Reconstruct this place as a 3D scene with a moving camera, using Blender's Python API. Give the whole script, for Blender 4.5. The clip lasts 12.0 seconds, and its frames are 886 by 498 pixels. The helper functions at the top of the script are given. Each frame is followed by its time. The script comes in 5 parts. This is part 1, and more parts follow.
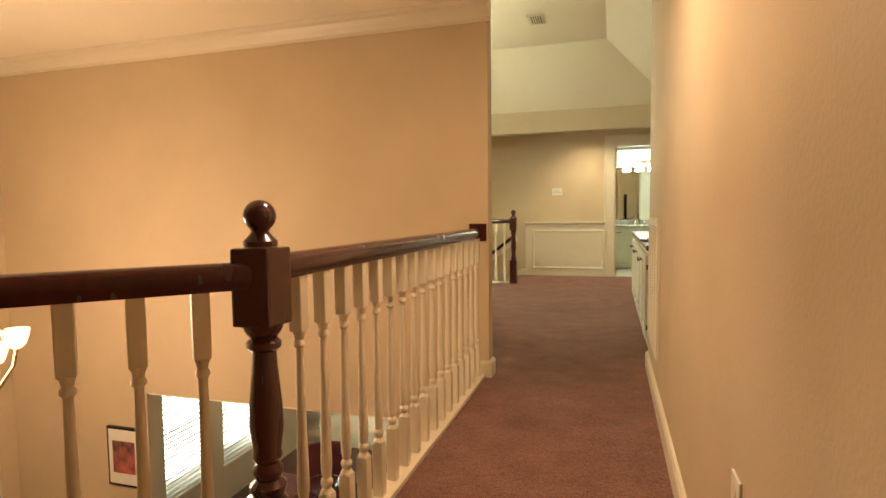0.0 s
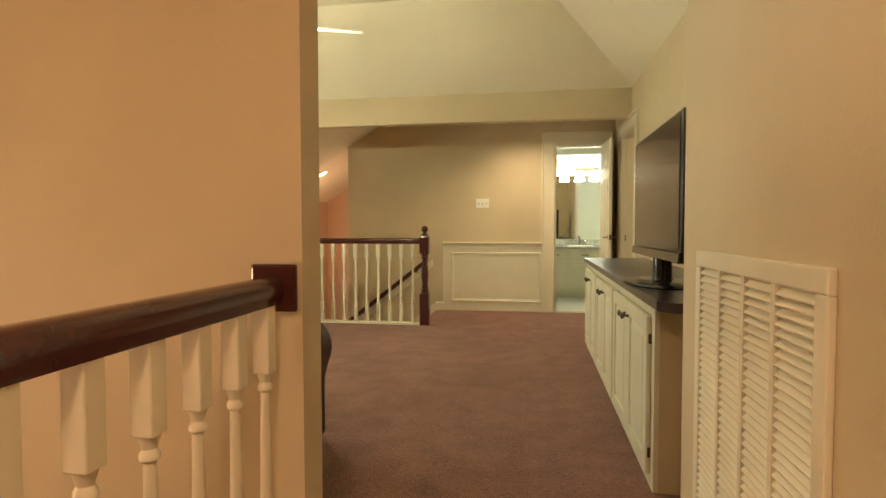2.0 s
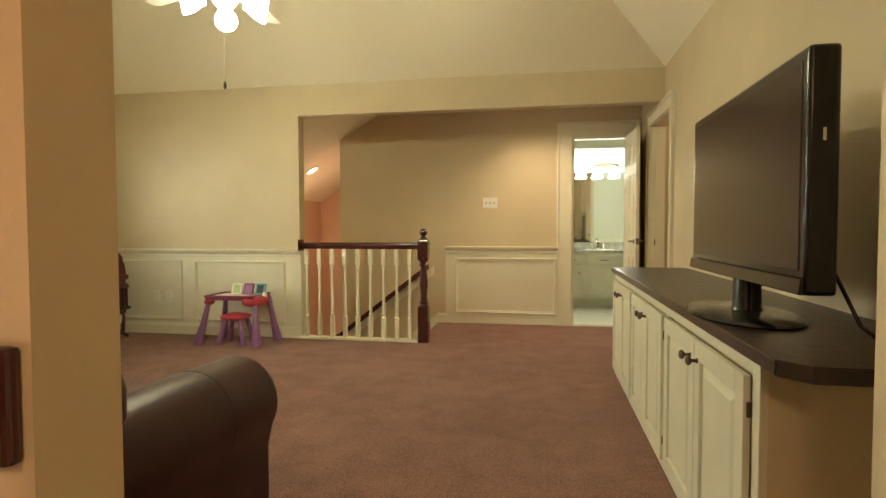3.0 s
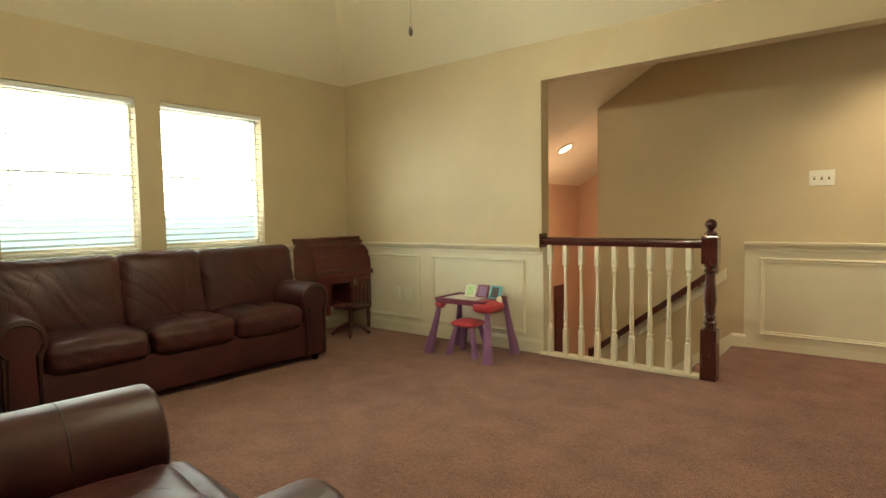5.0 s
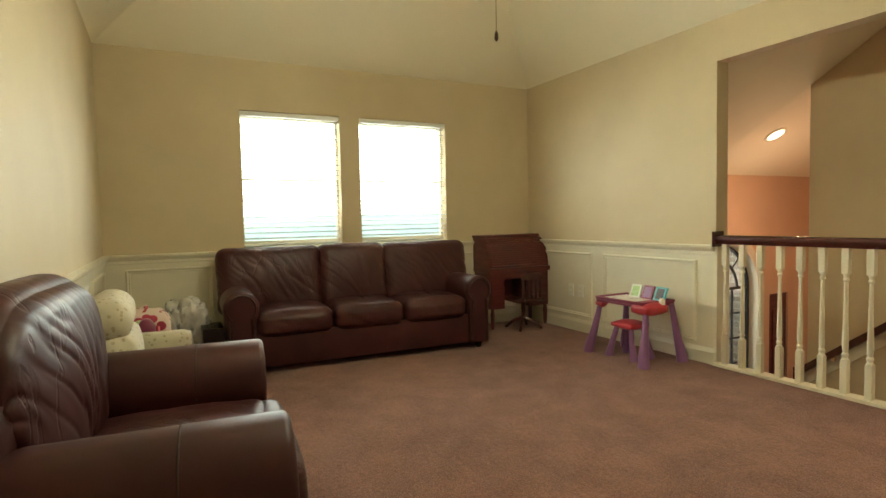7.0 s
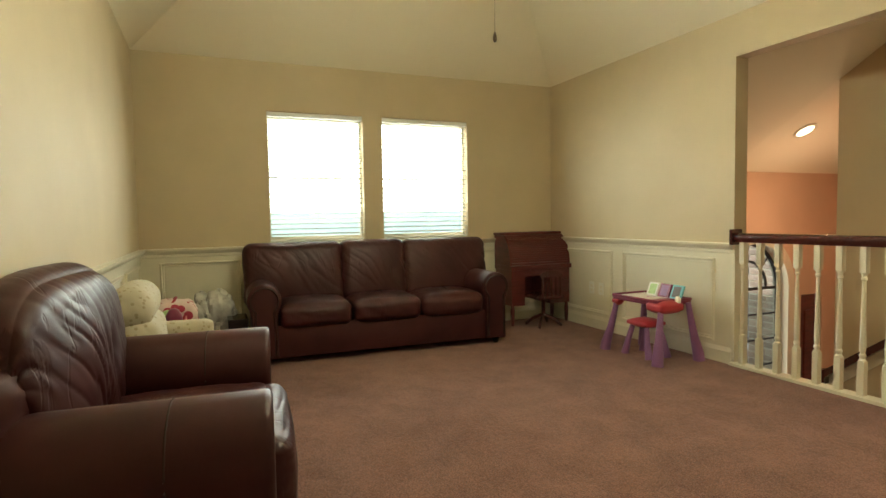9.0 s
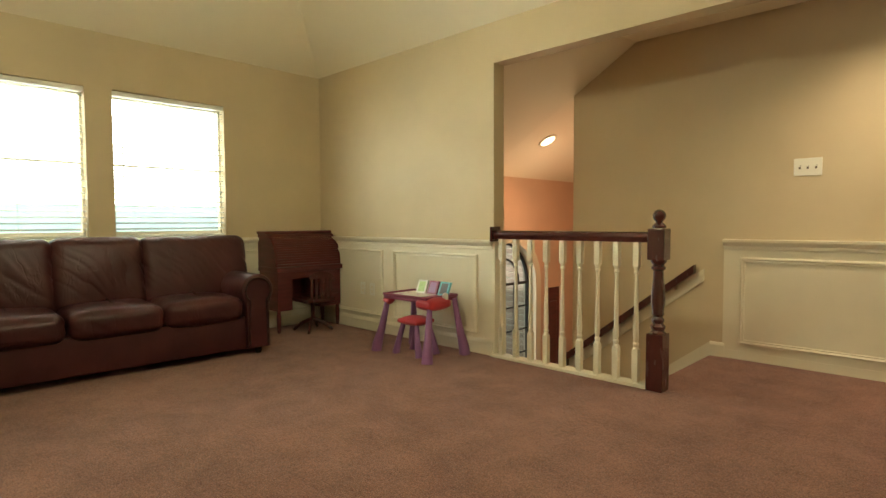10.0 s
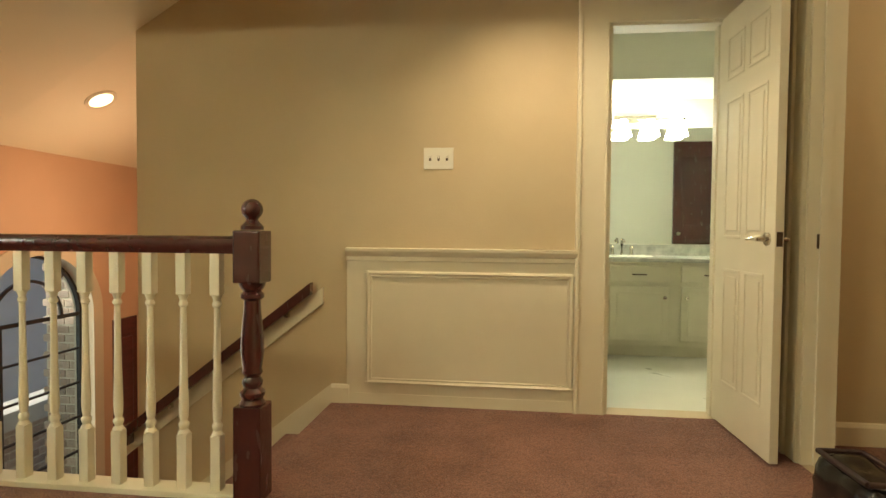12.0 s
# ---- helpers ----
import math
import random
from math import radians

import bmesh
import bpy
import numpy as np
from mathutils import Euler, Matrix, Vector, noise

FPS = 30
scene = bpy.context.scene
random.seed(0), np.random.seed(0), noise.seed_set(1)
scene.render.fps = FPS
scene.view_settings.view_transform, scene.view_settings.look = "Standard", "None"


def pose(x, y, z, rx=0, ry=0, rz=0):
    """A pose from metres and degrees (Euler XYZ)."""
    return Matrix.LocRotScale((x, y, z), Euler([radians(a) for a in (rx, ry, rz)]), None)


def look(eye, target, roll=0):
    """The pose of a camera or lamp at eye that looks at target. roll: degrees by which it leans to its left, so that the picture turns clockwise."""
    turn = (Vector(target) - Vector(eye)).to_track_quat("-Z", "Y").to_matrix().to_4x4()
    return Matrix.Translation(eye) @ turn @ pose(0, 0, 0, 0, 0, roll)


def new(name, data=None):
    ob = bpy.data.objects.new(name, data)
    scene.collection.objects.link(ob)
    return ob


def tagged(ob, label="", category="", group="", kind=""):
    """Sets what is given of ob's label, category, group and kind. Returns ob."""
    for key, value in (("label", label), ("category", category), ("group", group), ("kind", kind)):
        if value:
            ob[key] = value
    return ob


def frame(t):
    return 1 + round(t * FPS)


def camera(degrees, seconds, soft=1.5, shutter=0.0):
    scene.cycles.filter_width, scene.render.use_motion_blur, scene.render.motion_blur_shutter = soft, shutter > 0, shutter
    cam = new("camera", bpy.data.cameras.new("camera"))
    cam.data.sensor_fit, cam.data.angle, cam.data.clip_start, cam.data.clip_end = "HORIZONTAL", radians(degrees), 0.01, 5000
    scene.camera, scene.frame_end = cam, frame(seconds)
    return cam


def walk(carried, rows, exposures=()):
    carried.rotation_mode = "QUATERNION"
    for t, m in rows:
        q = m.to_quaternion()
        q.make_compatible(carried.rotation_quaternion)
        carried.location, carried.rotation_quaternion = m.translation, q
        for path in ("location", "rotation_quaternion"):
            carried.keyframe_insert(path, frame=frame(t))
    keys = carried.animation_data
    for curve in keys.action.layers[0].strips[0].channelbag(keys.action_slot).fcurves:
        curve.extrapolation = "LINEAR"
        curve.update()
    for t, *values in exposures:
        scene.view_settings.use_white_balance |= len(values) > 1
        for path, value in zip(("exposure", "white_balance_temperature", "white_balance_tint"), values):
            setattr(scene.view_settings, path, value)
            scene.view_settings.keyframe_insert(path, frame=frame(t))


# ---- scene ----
cam = camera(77.4, 12.0)
PATH = [
    (0, (0.327, 0.594, 1.035), (-0.253, 2.503, 0.906), -0.7),
    (0.5, (0.249, 1.124, 1.042), (-0.188, 3.073, 0.935), -1.0),
    (1, (0.203, 1.678, 1.049), (-0.171, 3.641, 0.959), -1.1),
    (1.5, (0.142, 2.269, 1.052), (-0.207, 4.236, 0.974), -0.5),
    (2, (0.132, 2.745, 1.052), (-0.192, 4.717, 0.975), -0.1),
    (2.5, (0.09, 3.197, 1.048), (-0.229, 5.169, 0.971), 0.0),
    (2.7, (0.091, 3.326, 1.062), (-0.235, 5.297, 0.985), -0.1),
    (4.3, (-0.193, 4.421, 1.099), (-0.981, 6.256, 1.002), -0.2),
    (4.5, (-0.197, 4.518, 1.138), (-1.11, 6.294, 1.023), -0.7),
    (5, (-0.176, 4.653, 1.13), (-1.408, 6.224, 1.006), -1.0),
    (5.5, (-0.075, 4.81, 1.118), (-1.544, 6.162, 0.999), -1.1),
    (6, (0.081, 4.978, 1.101), (-1.569, 6.102, 0.985), -1.3),
    (6.5, (0.242, 5.027, 1.086), (-1.498, 6.007, 0.981), -1.2),
    (7, (0.371, 5.065, 1.091), (-1.41, 5.969, 0.985), -1.2),
    (9, (0.527, 5.187, 1.076), (-1.313, 5.963, 0.967), -1.0),
    (9.5, (0.43, 5.275, 1.051), (-1.289, 6.292, 0.943), -0.7),
    (10, (0.316, 5.385, 1.007), (-1.073, 6.82, 0.908), -0.3),
    (10.5, (0.115, 5.659, 0.974), (-0.99, 7.323, 0.884), 0.3),
    (11, (-0.025, 5.962, 0.971), (-0.856, 7.779, 0.893), 0.3),
    (11.5, (-0.105, 6.333, 0.984), (-0.626, 8.262, 0.905), 0.3),
    (12, (-0.129, 6.731, 0.963), (-0.362, 8.716, 0.899), 0.5),
]
EXPOSURE = [(0.0, 0.28, 6480, 10), (1.0, 0.20, 6450, 10), (2.0, 0.10, 6750, 10), (3.5, 0.07, 6550, 10), (4.5, 0.04, 6300, 10), (5.5, -0.02, 6300, 10), (7.0, -0.05, 6280, 10), (9.0, -0.07, 6300, 10), (10.0, -0.03, 6450, 10), (11.0, -0.03, 6800, 10), (12.0, -0.02, 6850, 10)]
walk(cam, [(t, look(eye, target, roll)) for t, eye, target, roll in PATH], EXPOSURE)

# ---- plan, in metres ----
XW, XE, YS, YN = -4.54, 1.10, 4.66, 8.60      # upstairs room
XO, XF = -2.27, -3.30                         # end of the wall beside the stairs, foyer wall with the arched window
RX = -0.465                                   # line of the rail along the void
YD = 9.72                                     # wall with the bathroom door
HL, HR, YV = -0.40, 0.57, 3.96                # hall: corner post of the void wall, far wall, void wall face
PLATE, TOP, LOW = 2.46, 3.13, -2.75           # eaves of the vault, flat of the vault, downstairs floor
WARM, SOFT, COOL = (1.0, 0.66, 0.42), (1.0, 0.80, 0.52), (1.0, 0.97, 0.80)

# ---- world and lights ----
world = bpy.data.worlds.new("world")
scene.world = world
world.use_nodes = True
wn = world.node_tree
sky = wn.nodes.new("ShaderNodeTexSky")
sky.sky_type, sky.sun_disc, sky.sun_elevation, sky.sun_rotation = "NISHITA", False, radians(56.5), radians(196)
wn.links.new(sky.outputs[0], wn.nodes["Background"].inputs[0])
wn.nodes["Background"].inputs[1].default_value = 0.15


def lamp(name, kind, m, power, color, size=0.1, size_y=None):
    data = bpy.data.lights.new(name, kind)
    data.energy, data.color = power, color
    if kind == "AREA":
        data.size = size
        if size_y:
            data.shape, data.size_y = "RECTANGLE", size_y
    elif kind == "SUN":
        data.angle = size
    else:
        data.shadow_soft_size = size
        if kind == "SPOT":
            data.spot_size, data.spot_blend = radians(128), 0.9
    ob = new(name, data)
    ob.matrix_world = m
    return ob


lamp("sun", "SUN", look((-4, -14, 22), (0, 0, 0)), 5.0, (1.0, 0.95, 0.86), radians(0.6))
for wy in (6.11, 7.16):                     # sky through the two upstairs windows
    lamp("window_light", "AREA", pose(XW - 0.15, wy, 1.60, 90, 0, -90), 31, (0.95, 1.0, 0.84), 0.84, 0.88)
lamp("arch_light", "AREA", pose(XF - 0.04, 10.15, -0.25, 90, 0, -90), 7, COOL, 0.8, 1.5)
for wy in (5.93, 7.02):
    lamp("window_light_below", "AREA", pose(XW - 0.078, wy, -1.35, 90, 0, -90), 70, COOL, 0.7, 1.3)
lamp("hall_light", "AREA", pose(0.0, 2.25, 2.21), 20.5, WARM, 0.32)
lamp("chandelier_light", "POINT", pose(-2.95, 2.40, 0.50), 118, WARM, 0.30)
lamp("stair_downlight", "POINT", pose(-2.60, 10.15, 1.05), 11, (1.0, 0.66, 0.40), 0.05)
lamp("landing_downlight", "SPOT", look((0.0, 9.10, 2.43), (0.0, 9.14, 0)), 128, (1.0, 0.78, 0.51), 0.05)
# added fill, source unseen: brightens the wall beyond the side doorway
lamp("side_room_fill", "POINT", pose(2.3, 8.5, 2.25), 14, SOFT, 0.10)

# ---- materials ----


def mat(name, color, rough=0.5, metal=0.0, spots=0.0, scale=4.0, bump=0.0, grain=150.0, second=None, coat=0.0, stretch=None, vary=0.0):
    """Principled material with broad variation (spots, scale) and fine relief (bump, grain)."""
    m = bpy.data.materials.new(name)
    m.use_nodes = True
    nt = m.node_tree
    b = nt.nodes["Principled BSDF"]
    b.inputs["Roughness"].default_value, b.inputs["Metallic"].default_value = rough, metal
    b.inputs["Coat Weight"].default_value = coat
    b.inputs["Base Color"].default_value = (*color, 1)
    co = nt.nodes.new("ShaderNodeTexCoord").outputs["Object"]
    if stretch:
        mp = nt.nodes.new("ShaderNodeMapping")
        mp.inputs["Scale"].default_value = stretch
        nt.links.new(co, mp.inputs[0])
        co = mp.outputs[0]
    if spots:
        n1 = nt.nodes.new("ShaderNodeTexNoise")
        n1.inputs["Scale"].default_value, n1.inputs["Detail"].default_value = scale, 6
        nt.links.new(co, n1.inputs[0])
        ramp = nt.nodes.new("ShaderNodeMapRange")
        ramp.inputs[1].default_value, ramp.inputs[2].default_value = 0.3, 0.7
        nt.links.new(n1.outputs[0], ramp.inputs[0])
        mix = nt.nodes.new("ShaderNodeMix")
        mix.data_type = "RGBA"
        other = second or tuple(c * (1 - spots) for c in color)
        mix.inputs[6].default_value, mix.inputs[7].default_value = (*color, 1), (*other, 1)
        nt.links.new(ramp.outputs[0], mix.inputs[0])
        out = mix.outputs[2]
        if vary:
            info = nt.nodes.new("ShaderNodeObjectInfo")
            hsv = nt.nodes.new("ShaderNodeHueSaturation")
            mr = nt.nodes.new("ShaderNodeMapRange")
            mr.inputs[3].default_value, mr.inputs[4].default_value = 1 - vary, 1 + vary
            nt.links.new(info.outputs["Random"], mr.inputs[0])
            nt.links.new(mr.outputs[0], hsv.inputs["Value"])
            nt.links.new(out, hsv.inputs["Color"])
            out = hsv.outputs[0]
        nt.links.new(out, b.inputs["Base Color"])
        rr = nt.nodes.new("ShaderNodeMapRange")
        rr.inputs[3].default_value, rr.inputs[4].default_value = max(0.03, rough - 0.08), min(1, rough + 0.08)
        nt.links.new(n1.outputs[0], rr.inputs[0])
        nt.links.new(rr.outputs[0], b.inputs["Roughness"])
    if bump:
        n2 = nt.nodes.new("ShaderNodeTexNoise")
        n2.inputs["Scale"].default_value, n2.inputs["Detail"].default_value = grain, 4
        nt.links.new(co, n2.inputs[0])
        bp = nt.nodes.new("ShaderNodeBump")
        bp.inputs["Strength"].default_value, bp.inputs["Distance"].default_value = bump, 0.004
        nt.links.new(n2.outputs[0], bp.inputs["Height"])
        nt.links.new(bp.outputs[0], b.inputs["Normal"])
    return m


def glow(name, color, strength):
    m = bpy.data.materials.new(name)
    m.use_nodes = True
    b = m.node_tree.nodes["Principled BSDF"]
    b.inputs["Base Color"].default_value = (*color, 1)
    b.inputs["Emission Color"].default_value = (*color, 1)
    b.inputs["Emission Strength"].default_value = strength
    return m


def dotted(name, ground, dot, scale, size, rough=0.8, third=None):
    """Cloth or plastic printed with round spots of its own."""
    m = mat(name, ground, rough)
    nt = m.node_tree
    co = nt.nodes.new("ShaderNodeTexCoord").outputs["Object"]
    v = nt.nodes.new("ShaderNodeTexVoronoi")
    v.inputs["Scale"].default_value = scale
    nt.links.new(co, v.inputs[0])
    lt = nt.nodes.new("ShaderNodeMath")
    lt.operation = "LESS_THAN"
    lt.inputs[1].default_value = size
    nt.links.new(v.outputs["Distance"], lt.inputs[0])
    mix = nt.nodes.new("ShaderNodeMix")
    mix.data_type = "RGBA"
    mix.inputs[6].default_value, mix.inputs[7].default_value = (*ground, 1), (*dot, 1)
    nt.links.new(lt.outputs[0], mix.inputs[0])
    nt.links.new(mix.outputs[2], nt.nodes["Principled BSDF"].inputs["Base Color"])
    return m


PAINT = mat("wall_paint", (0.60, 0.49, 0.315), 0.62, spots=0.09, scale=2.2, bump=0.2, grain=110)
PEACH = mat("peach_paint", (0.70, 0.48, 0.33), 0.62, spots=0.09, scale=2.2, bump=0.2, grain=110)
CEIL = mat("ceiling_paint", (0.86, 0.79, 0.61), 0.75, spots=0.04, scale=1.2, bump=0.25, grain=140)
TRIM = mat("trim_paint", (0.74, 0.68, 0.52), 0.38, spots=0.04, scale=6, bump=0.05, grain=90)
MAHOGANY = mat("mahogany", (0.066, 0.013, 0.011), 0.25, spots=0.25, scale=9, bump=0.06, grain=60, coat=0.5, stretch=(4, 4, 1))
LEATHER = mat("brown_leather", (0.062, 0.0168, 0.0172), 0.40, spots=0.35, scale=5, bump=0.07, grain=230)
CREASED = mat("creased_brown_leather", (0.062, 0.0168, 0.0172), 0.40, spots=0.35, scale=5, bump=0.07, grain=230)
SEAM = mat("leather_piping", (0.030, 0.011, 0.009), 0.6, spots=0.2, scale=30)
CREAM = mat("cabinet_paint", (0.70, 0.66, 0.50), 0.35, spots=0.06, scale=7, bump=0.05, grain=60)
COUNTER = mat("dark_counter", (0.045, 0.024, 0.018), 0.33, spots=0.3, scale=30, bump=0.05, grain=200)
BRONZE = mat("bronze", (0.12, 0.085, 0.06), 0.35, metal=0.9, spots=0.3, scale=20)
BRASS = mat("brass", (0.72, 0.50, 0.22), 0.28, metal=1.0, spots=0.15, scale=25)
NICKEL = mat("nickel", (0.62, 0.57, 0.49), 0.25, metal=1.0, spots=0.1, scale=30)
BLACK = mat("black_plastic", (0.012, 0.010, 0.010), 0.22, spots=0.2, scale=8)
SCREEN = mat("screen", (0.034, 0.020, 0.015), 0.24, spots=0.1, scale=2)
DESKWOOD = mat("cherry_wood", (0.125, 0.017, 0.016), 0.36, spots=0.5, scale=6, bump=0.08, grain=70, coat=0.2, stretch=(1, 1, 6))
PURPLE = mat("purple_plastic", (0.25, 0.105, 0.25), 0.42, spots=0.08, scale=6)
RED = mat("red_plastic", (0.44, 0.032, 0.045), 0.4, spots=0.08, scale=6)
TEAL = mat("teal_plastic", (0.10, 0.38, 0.42), 0.4, spots=0.08, scale=9)
WHITE = mat("white_plastic", (0.78, 0.76, 0.66), 0.4, spots=0.04, scale=8)
MAGENTA = mat("magenta_plastic", (0.20, 0.02, 0.06), 0.4, spots=0.08, scale=9)
GREEN = mat("green_print", (0.45, 0.62, 0.25), 0.5, spots=0.3, scale=30)
FLORAL = dotted("cream_floral_cloth", (0.50, 0.45, 0.325), (0.36, 0.305, 0.195), 34, 0.26)
SPOTTED = dotted("spotted_toy_cloth", (0.62, 0.48, 0.42), (0.34, 0.03, 0.06), 13, 0.40)
MARBLE = mat("vanity_marble", (0.66, 0.66, 0.58), 0.2, spots=0.45, scale=14)
TILE = mat("bath_tile", (0.72, 0.72, 0.62), 0.3, spots=0.06, scale=4)
WOODFLOOR = mat("dark_wood_floor", (0.10, 0.05, 0.03), 0.35, spots=0.4, scale=4, stretch=(1, 8, 1))
SIDING = mat("grey_siding", (0.78, 0.74, 0.70), 0.8, spots=0.15, scale=3)
BRICKM = mat("brick", (0.66, 0.53, 0.42), 0.9, spots=0.35, scale=12, bump=0.3, vary=0.2)
LAWN = mat("lawn", (0.10, 0.13, 0.05), 0.95, spots=0.4, scale=2)
MAROON = mat("maroon_cloth", (0.14, 0.025, 0.025), 0.8, spots=0.3, scale=8)
IRON = mat("dark_muntin", (0.035, 0.028, 0.026), 0.4, spots=0.2, scale=10)
BLIND = mat("blind_slat", (0.80, 0.80, 0.74), 0.45, spots=0.03, scale=4)
PICTURE = mat("picture_print", (0.05, 0.04, 0.04), 0.5, spots=0.8, scale=14, second=(0.5, 0.12, 0.10))
BULB = glow("lit_glass", (1.0, 0.98, 0.66), 106)
VANBULB = glow("lit_vanity_glass", (0.97, 1.0, 0.87), 42)
CUPGLOW = glow("amber_lit_glass", (1.0, 0.72, 0.36), 2.2)
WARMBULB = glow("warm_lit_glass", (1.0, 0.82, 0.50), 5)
SKYGLOW = glow("overcast_sky_backdrop", (0.74, 1.0, 0.97), 1.05)
MIRROR = mat("mirror", (0.86, 0.88, 0.84), 0.02, metal=1.0)
BATHPAINT = mat("bath_paint", (0.82, 0.81, 0.69), 0.55, spots=0.04, scale=2, bump=0.1, grain=200)
LEATHER.node_tree.nodes["Principled BSDF"].inputs["Specular IOR Level"].default_value = 0.28


def crinkle(m, scale, depth):
    """Fine crossing creases in leather, stronger in some patches than in others."""
    nt = m.node_tree
    b = nt.nodes["Principled BSDF"]
    co = nt.nodes.new("ShaderNodeTexCoord").outputs["Object"]
    mp = nt.nodes.new("ShaderNodeMapping")
    mp.inputs["Scale"].default_value, mp.inputs["Rotation"].default_value = (1.0, 1.0, 0.45), (0.0, 0.5, 0.2)
    nt.links.new(co, mp.inputs[0])
    n = nt.nodes.new("ShaderNodeTexNoise")
    n.inputs["Scale"].default_value, n.inputs["Detail"].default_value, n.inputs["Distortion"].default_value = scale, 3, 0.6
    nt.links.new(mp.outputs[0], n.inputs[0])
    sub = nt.nodes.new("ShaderNodeMath")
    sub.operation, sub.inputs[1].default_value = "SUBTRACT", 0.5
    nt.links.new(n.outputs[0], sub.inputs[0])
    ab = nt.nodes.new("ShaderNodeMath")
    ab.operation = "ABSOLUTE"
    nt.links.new(sub.outputs[0], ab.inputs[0])
    mr = nt.nodes.new("ShaderNodeMapRange")
    mr.inputs[1].default_value, mr.inputs[2].default_value = 0.0, 0.035
    nt.links.new(ab.outputs[0], mr.inputs[0])
    bp = nt.nodes.new("ShaderNodeBump")
    bp.inputs["Strength"].default_value, bp.inputs["Distance"].default_value = 0.6, depth
    nt.links.new(mr.outputs[0], bp.inputs["Height"])
    nt.links.new(b.inputs["Normal"].links[0].from_socket, bp.inputs["Normal"])
    nt.links.new(bp.outputs[0], b.inputs["Normal"])


CREASED.node_tree.nodes["Principled BSDF"].inputs["Specular IOR Level"].default_value = 0.28
crinkle(CREASED, 7.0, 0.0018)


def pile(name, light, dark):
    """Cut-pile carpet: broad brushed patches, tufts, and fine yarn flecks."""
    m = mat(name, light, 0.97)
    nt = m.node_tree
    b = nt.nodes["Principled BSDF"]
    b.inputs["Specular IOR Level"].default_value = 0.1
    b.inputs["Sheen Weight"].default_value, b.inputs["Sheen Roughness"].default_value = 0.15, 0.5
    co = nt.nodes.new("ShaderNodeTexCoord").outputs["Object"]
    total = None
    for scale, weight, detail in ((1.3, 0.42, 4), (6.0, 0.52, 5), (45.0, 0.55, 3), (150.0, 1.45, 2)):
        n = nt.nodes.new("ShaderNodeTexNoise")
        n.inputs["Scale"].default_value, n.inputs["Detail"].default_value = scale, detail
        nt.links.new(co, n.inputs[0])
        w = nt.nodes.new("ShaderNodeMath")
        w.operation = "MULTIPLY_ADD"
        w.inputs[1].default_value = weight
        nt.links.new(n.outputs[0], w.inputs[0])
        if total is not None:
            nt.links.new(total, w.inputs[2])
        else:
            w.inputs[2].default_value = 0.0
        total = w.outputs[0]
    mr = nt.nodes.new("ShaderNodeMapRange")
    mr.inputs[1].default_value, mr.inputs[2].default_value = 1.18, 1.76
    nt.links.new(total, mr.inputs[0])
    mix = nt.nodes.new("ShaderNodeMix")
    mix.data_type = "RGBA"
    mix.inputs[6].default_value, mix.inputs[7].default_value = (*dark, 1), (*light, 1)
    nt.links.new(mr.outputs[0], mix.inputs[0])
    nt.links.new(mix.outputs[2], b.inputs["Base Color"])
    bp = nt.nodes.new("ShaderNodeBump")
    bp.inputs["Strength"].default_value, bp.inputs["Distance"].default_value = 1.0, 0.012
    nt.links.new(total, bp.inputs["Height"])
    nt.links.new(bp.outputs[0], b.inputs["Normal"])
    return m


CARPET = pile("carpet", (0.412, 0.207, 0.150), (0.140, 0.061, 0.046))
GLASS = bpy.data.materials.new("window_glass")
GLASS.use_nodes = True
gb = GLASS.node_tree.nodes["Principled BSDF"]
gb.inputs["Transmission Weight"].default_value, gb.inputs["Roughness"].default_value, gb.inputs["IOR"].default_value = 1.0, 0.0, 1.45
FILM = mat("crumpled_clear_bag", (0.62, 0.60, 0.54), 0.25, spots=0.4, scale=12, bump=0.6, grain=30)

# ---- mesh helpers ----


def bx(bm, x0, x1, y0, y1, z0, z1, bevel=0.0, seg=2):
    """A box between two corners, with rounded edges."""
    made = bmesh.ops.create_cube(bm, size=1, matrix=Matrix.LocRotScale(((x0 + x1) / 2, (y0 + y1) / 2, (z0 + z1) / 2), None, (abs(x1 - x0), abs(y1 - y0), abs(z1 - z0))))
    if bevel:
        edges = list({e for v in made["verts"] for e in v.link_edges})
        bmesh.ops.bevel(bm, geom=edges, offset=bevel, segments=seg, affect="EDGES", profile=0.6)
    return bm


def box(*a, **k):
    return bx(bmesh.new(), *a, **k)


def prism(bm, pts, axis, a, b):
    """A polygon drawn across an axis, drawn out along it from a to b."""
    def put(p, h):
        return {"x": (h, p[0], p[1]), "y": (p[0], h, p[1]), "z": (p[0], p[1], h)}[axis]
    lo, hi = [bm.verts.new(put(p, a)) for p in pts], [bm.verts.new(put(p, b)) for p in pts]
    n = len(pts)
    faces = [bm.faces.new(lo), bm.faces.new(hi)] + [bm.faces.new((lo[k], lo[(k + 1) % n], hi[(k + 1) % n], hi[k])) for k in range(n)]
    bmesh.ops.recalc_face_normals(bm, faces=faces)
    return bm


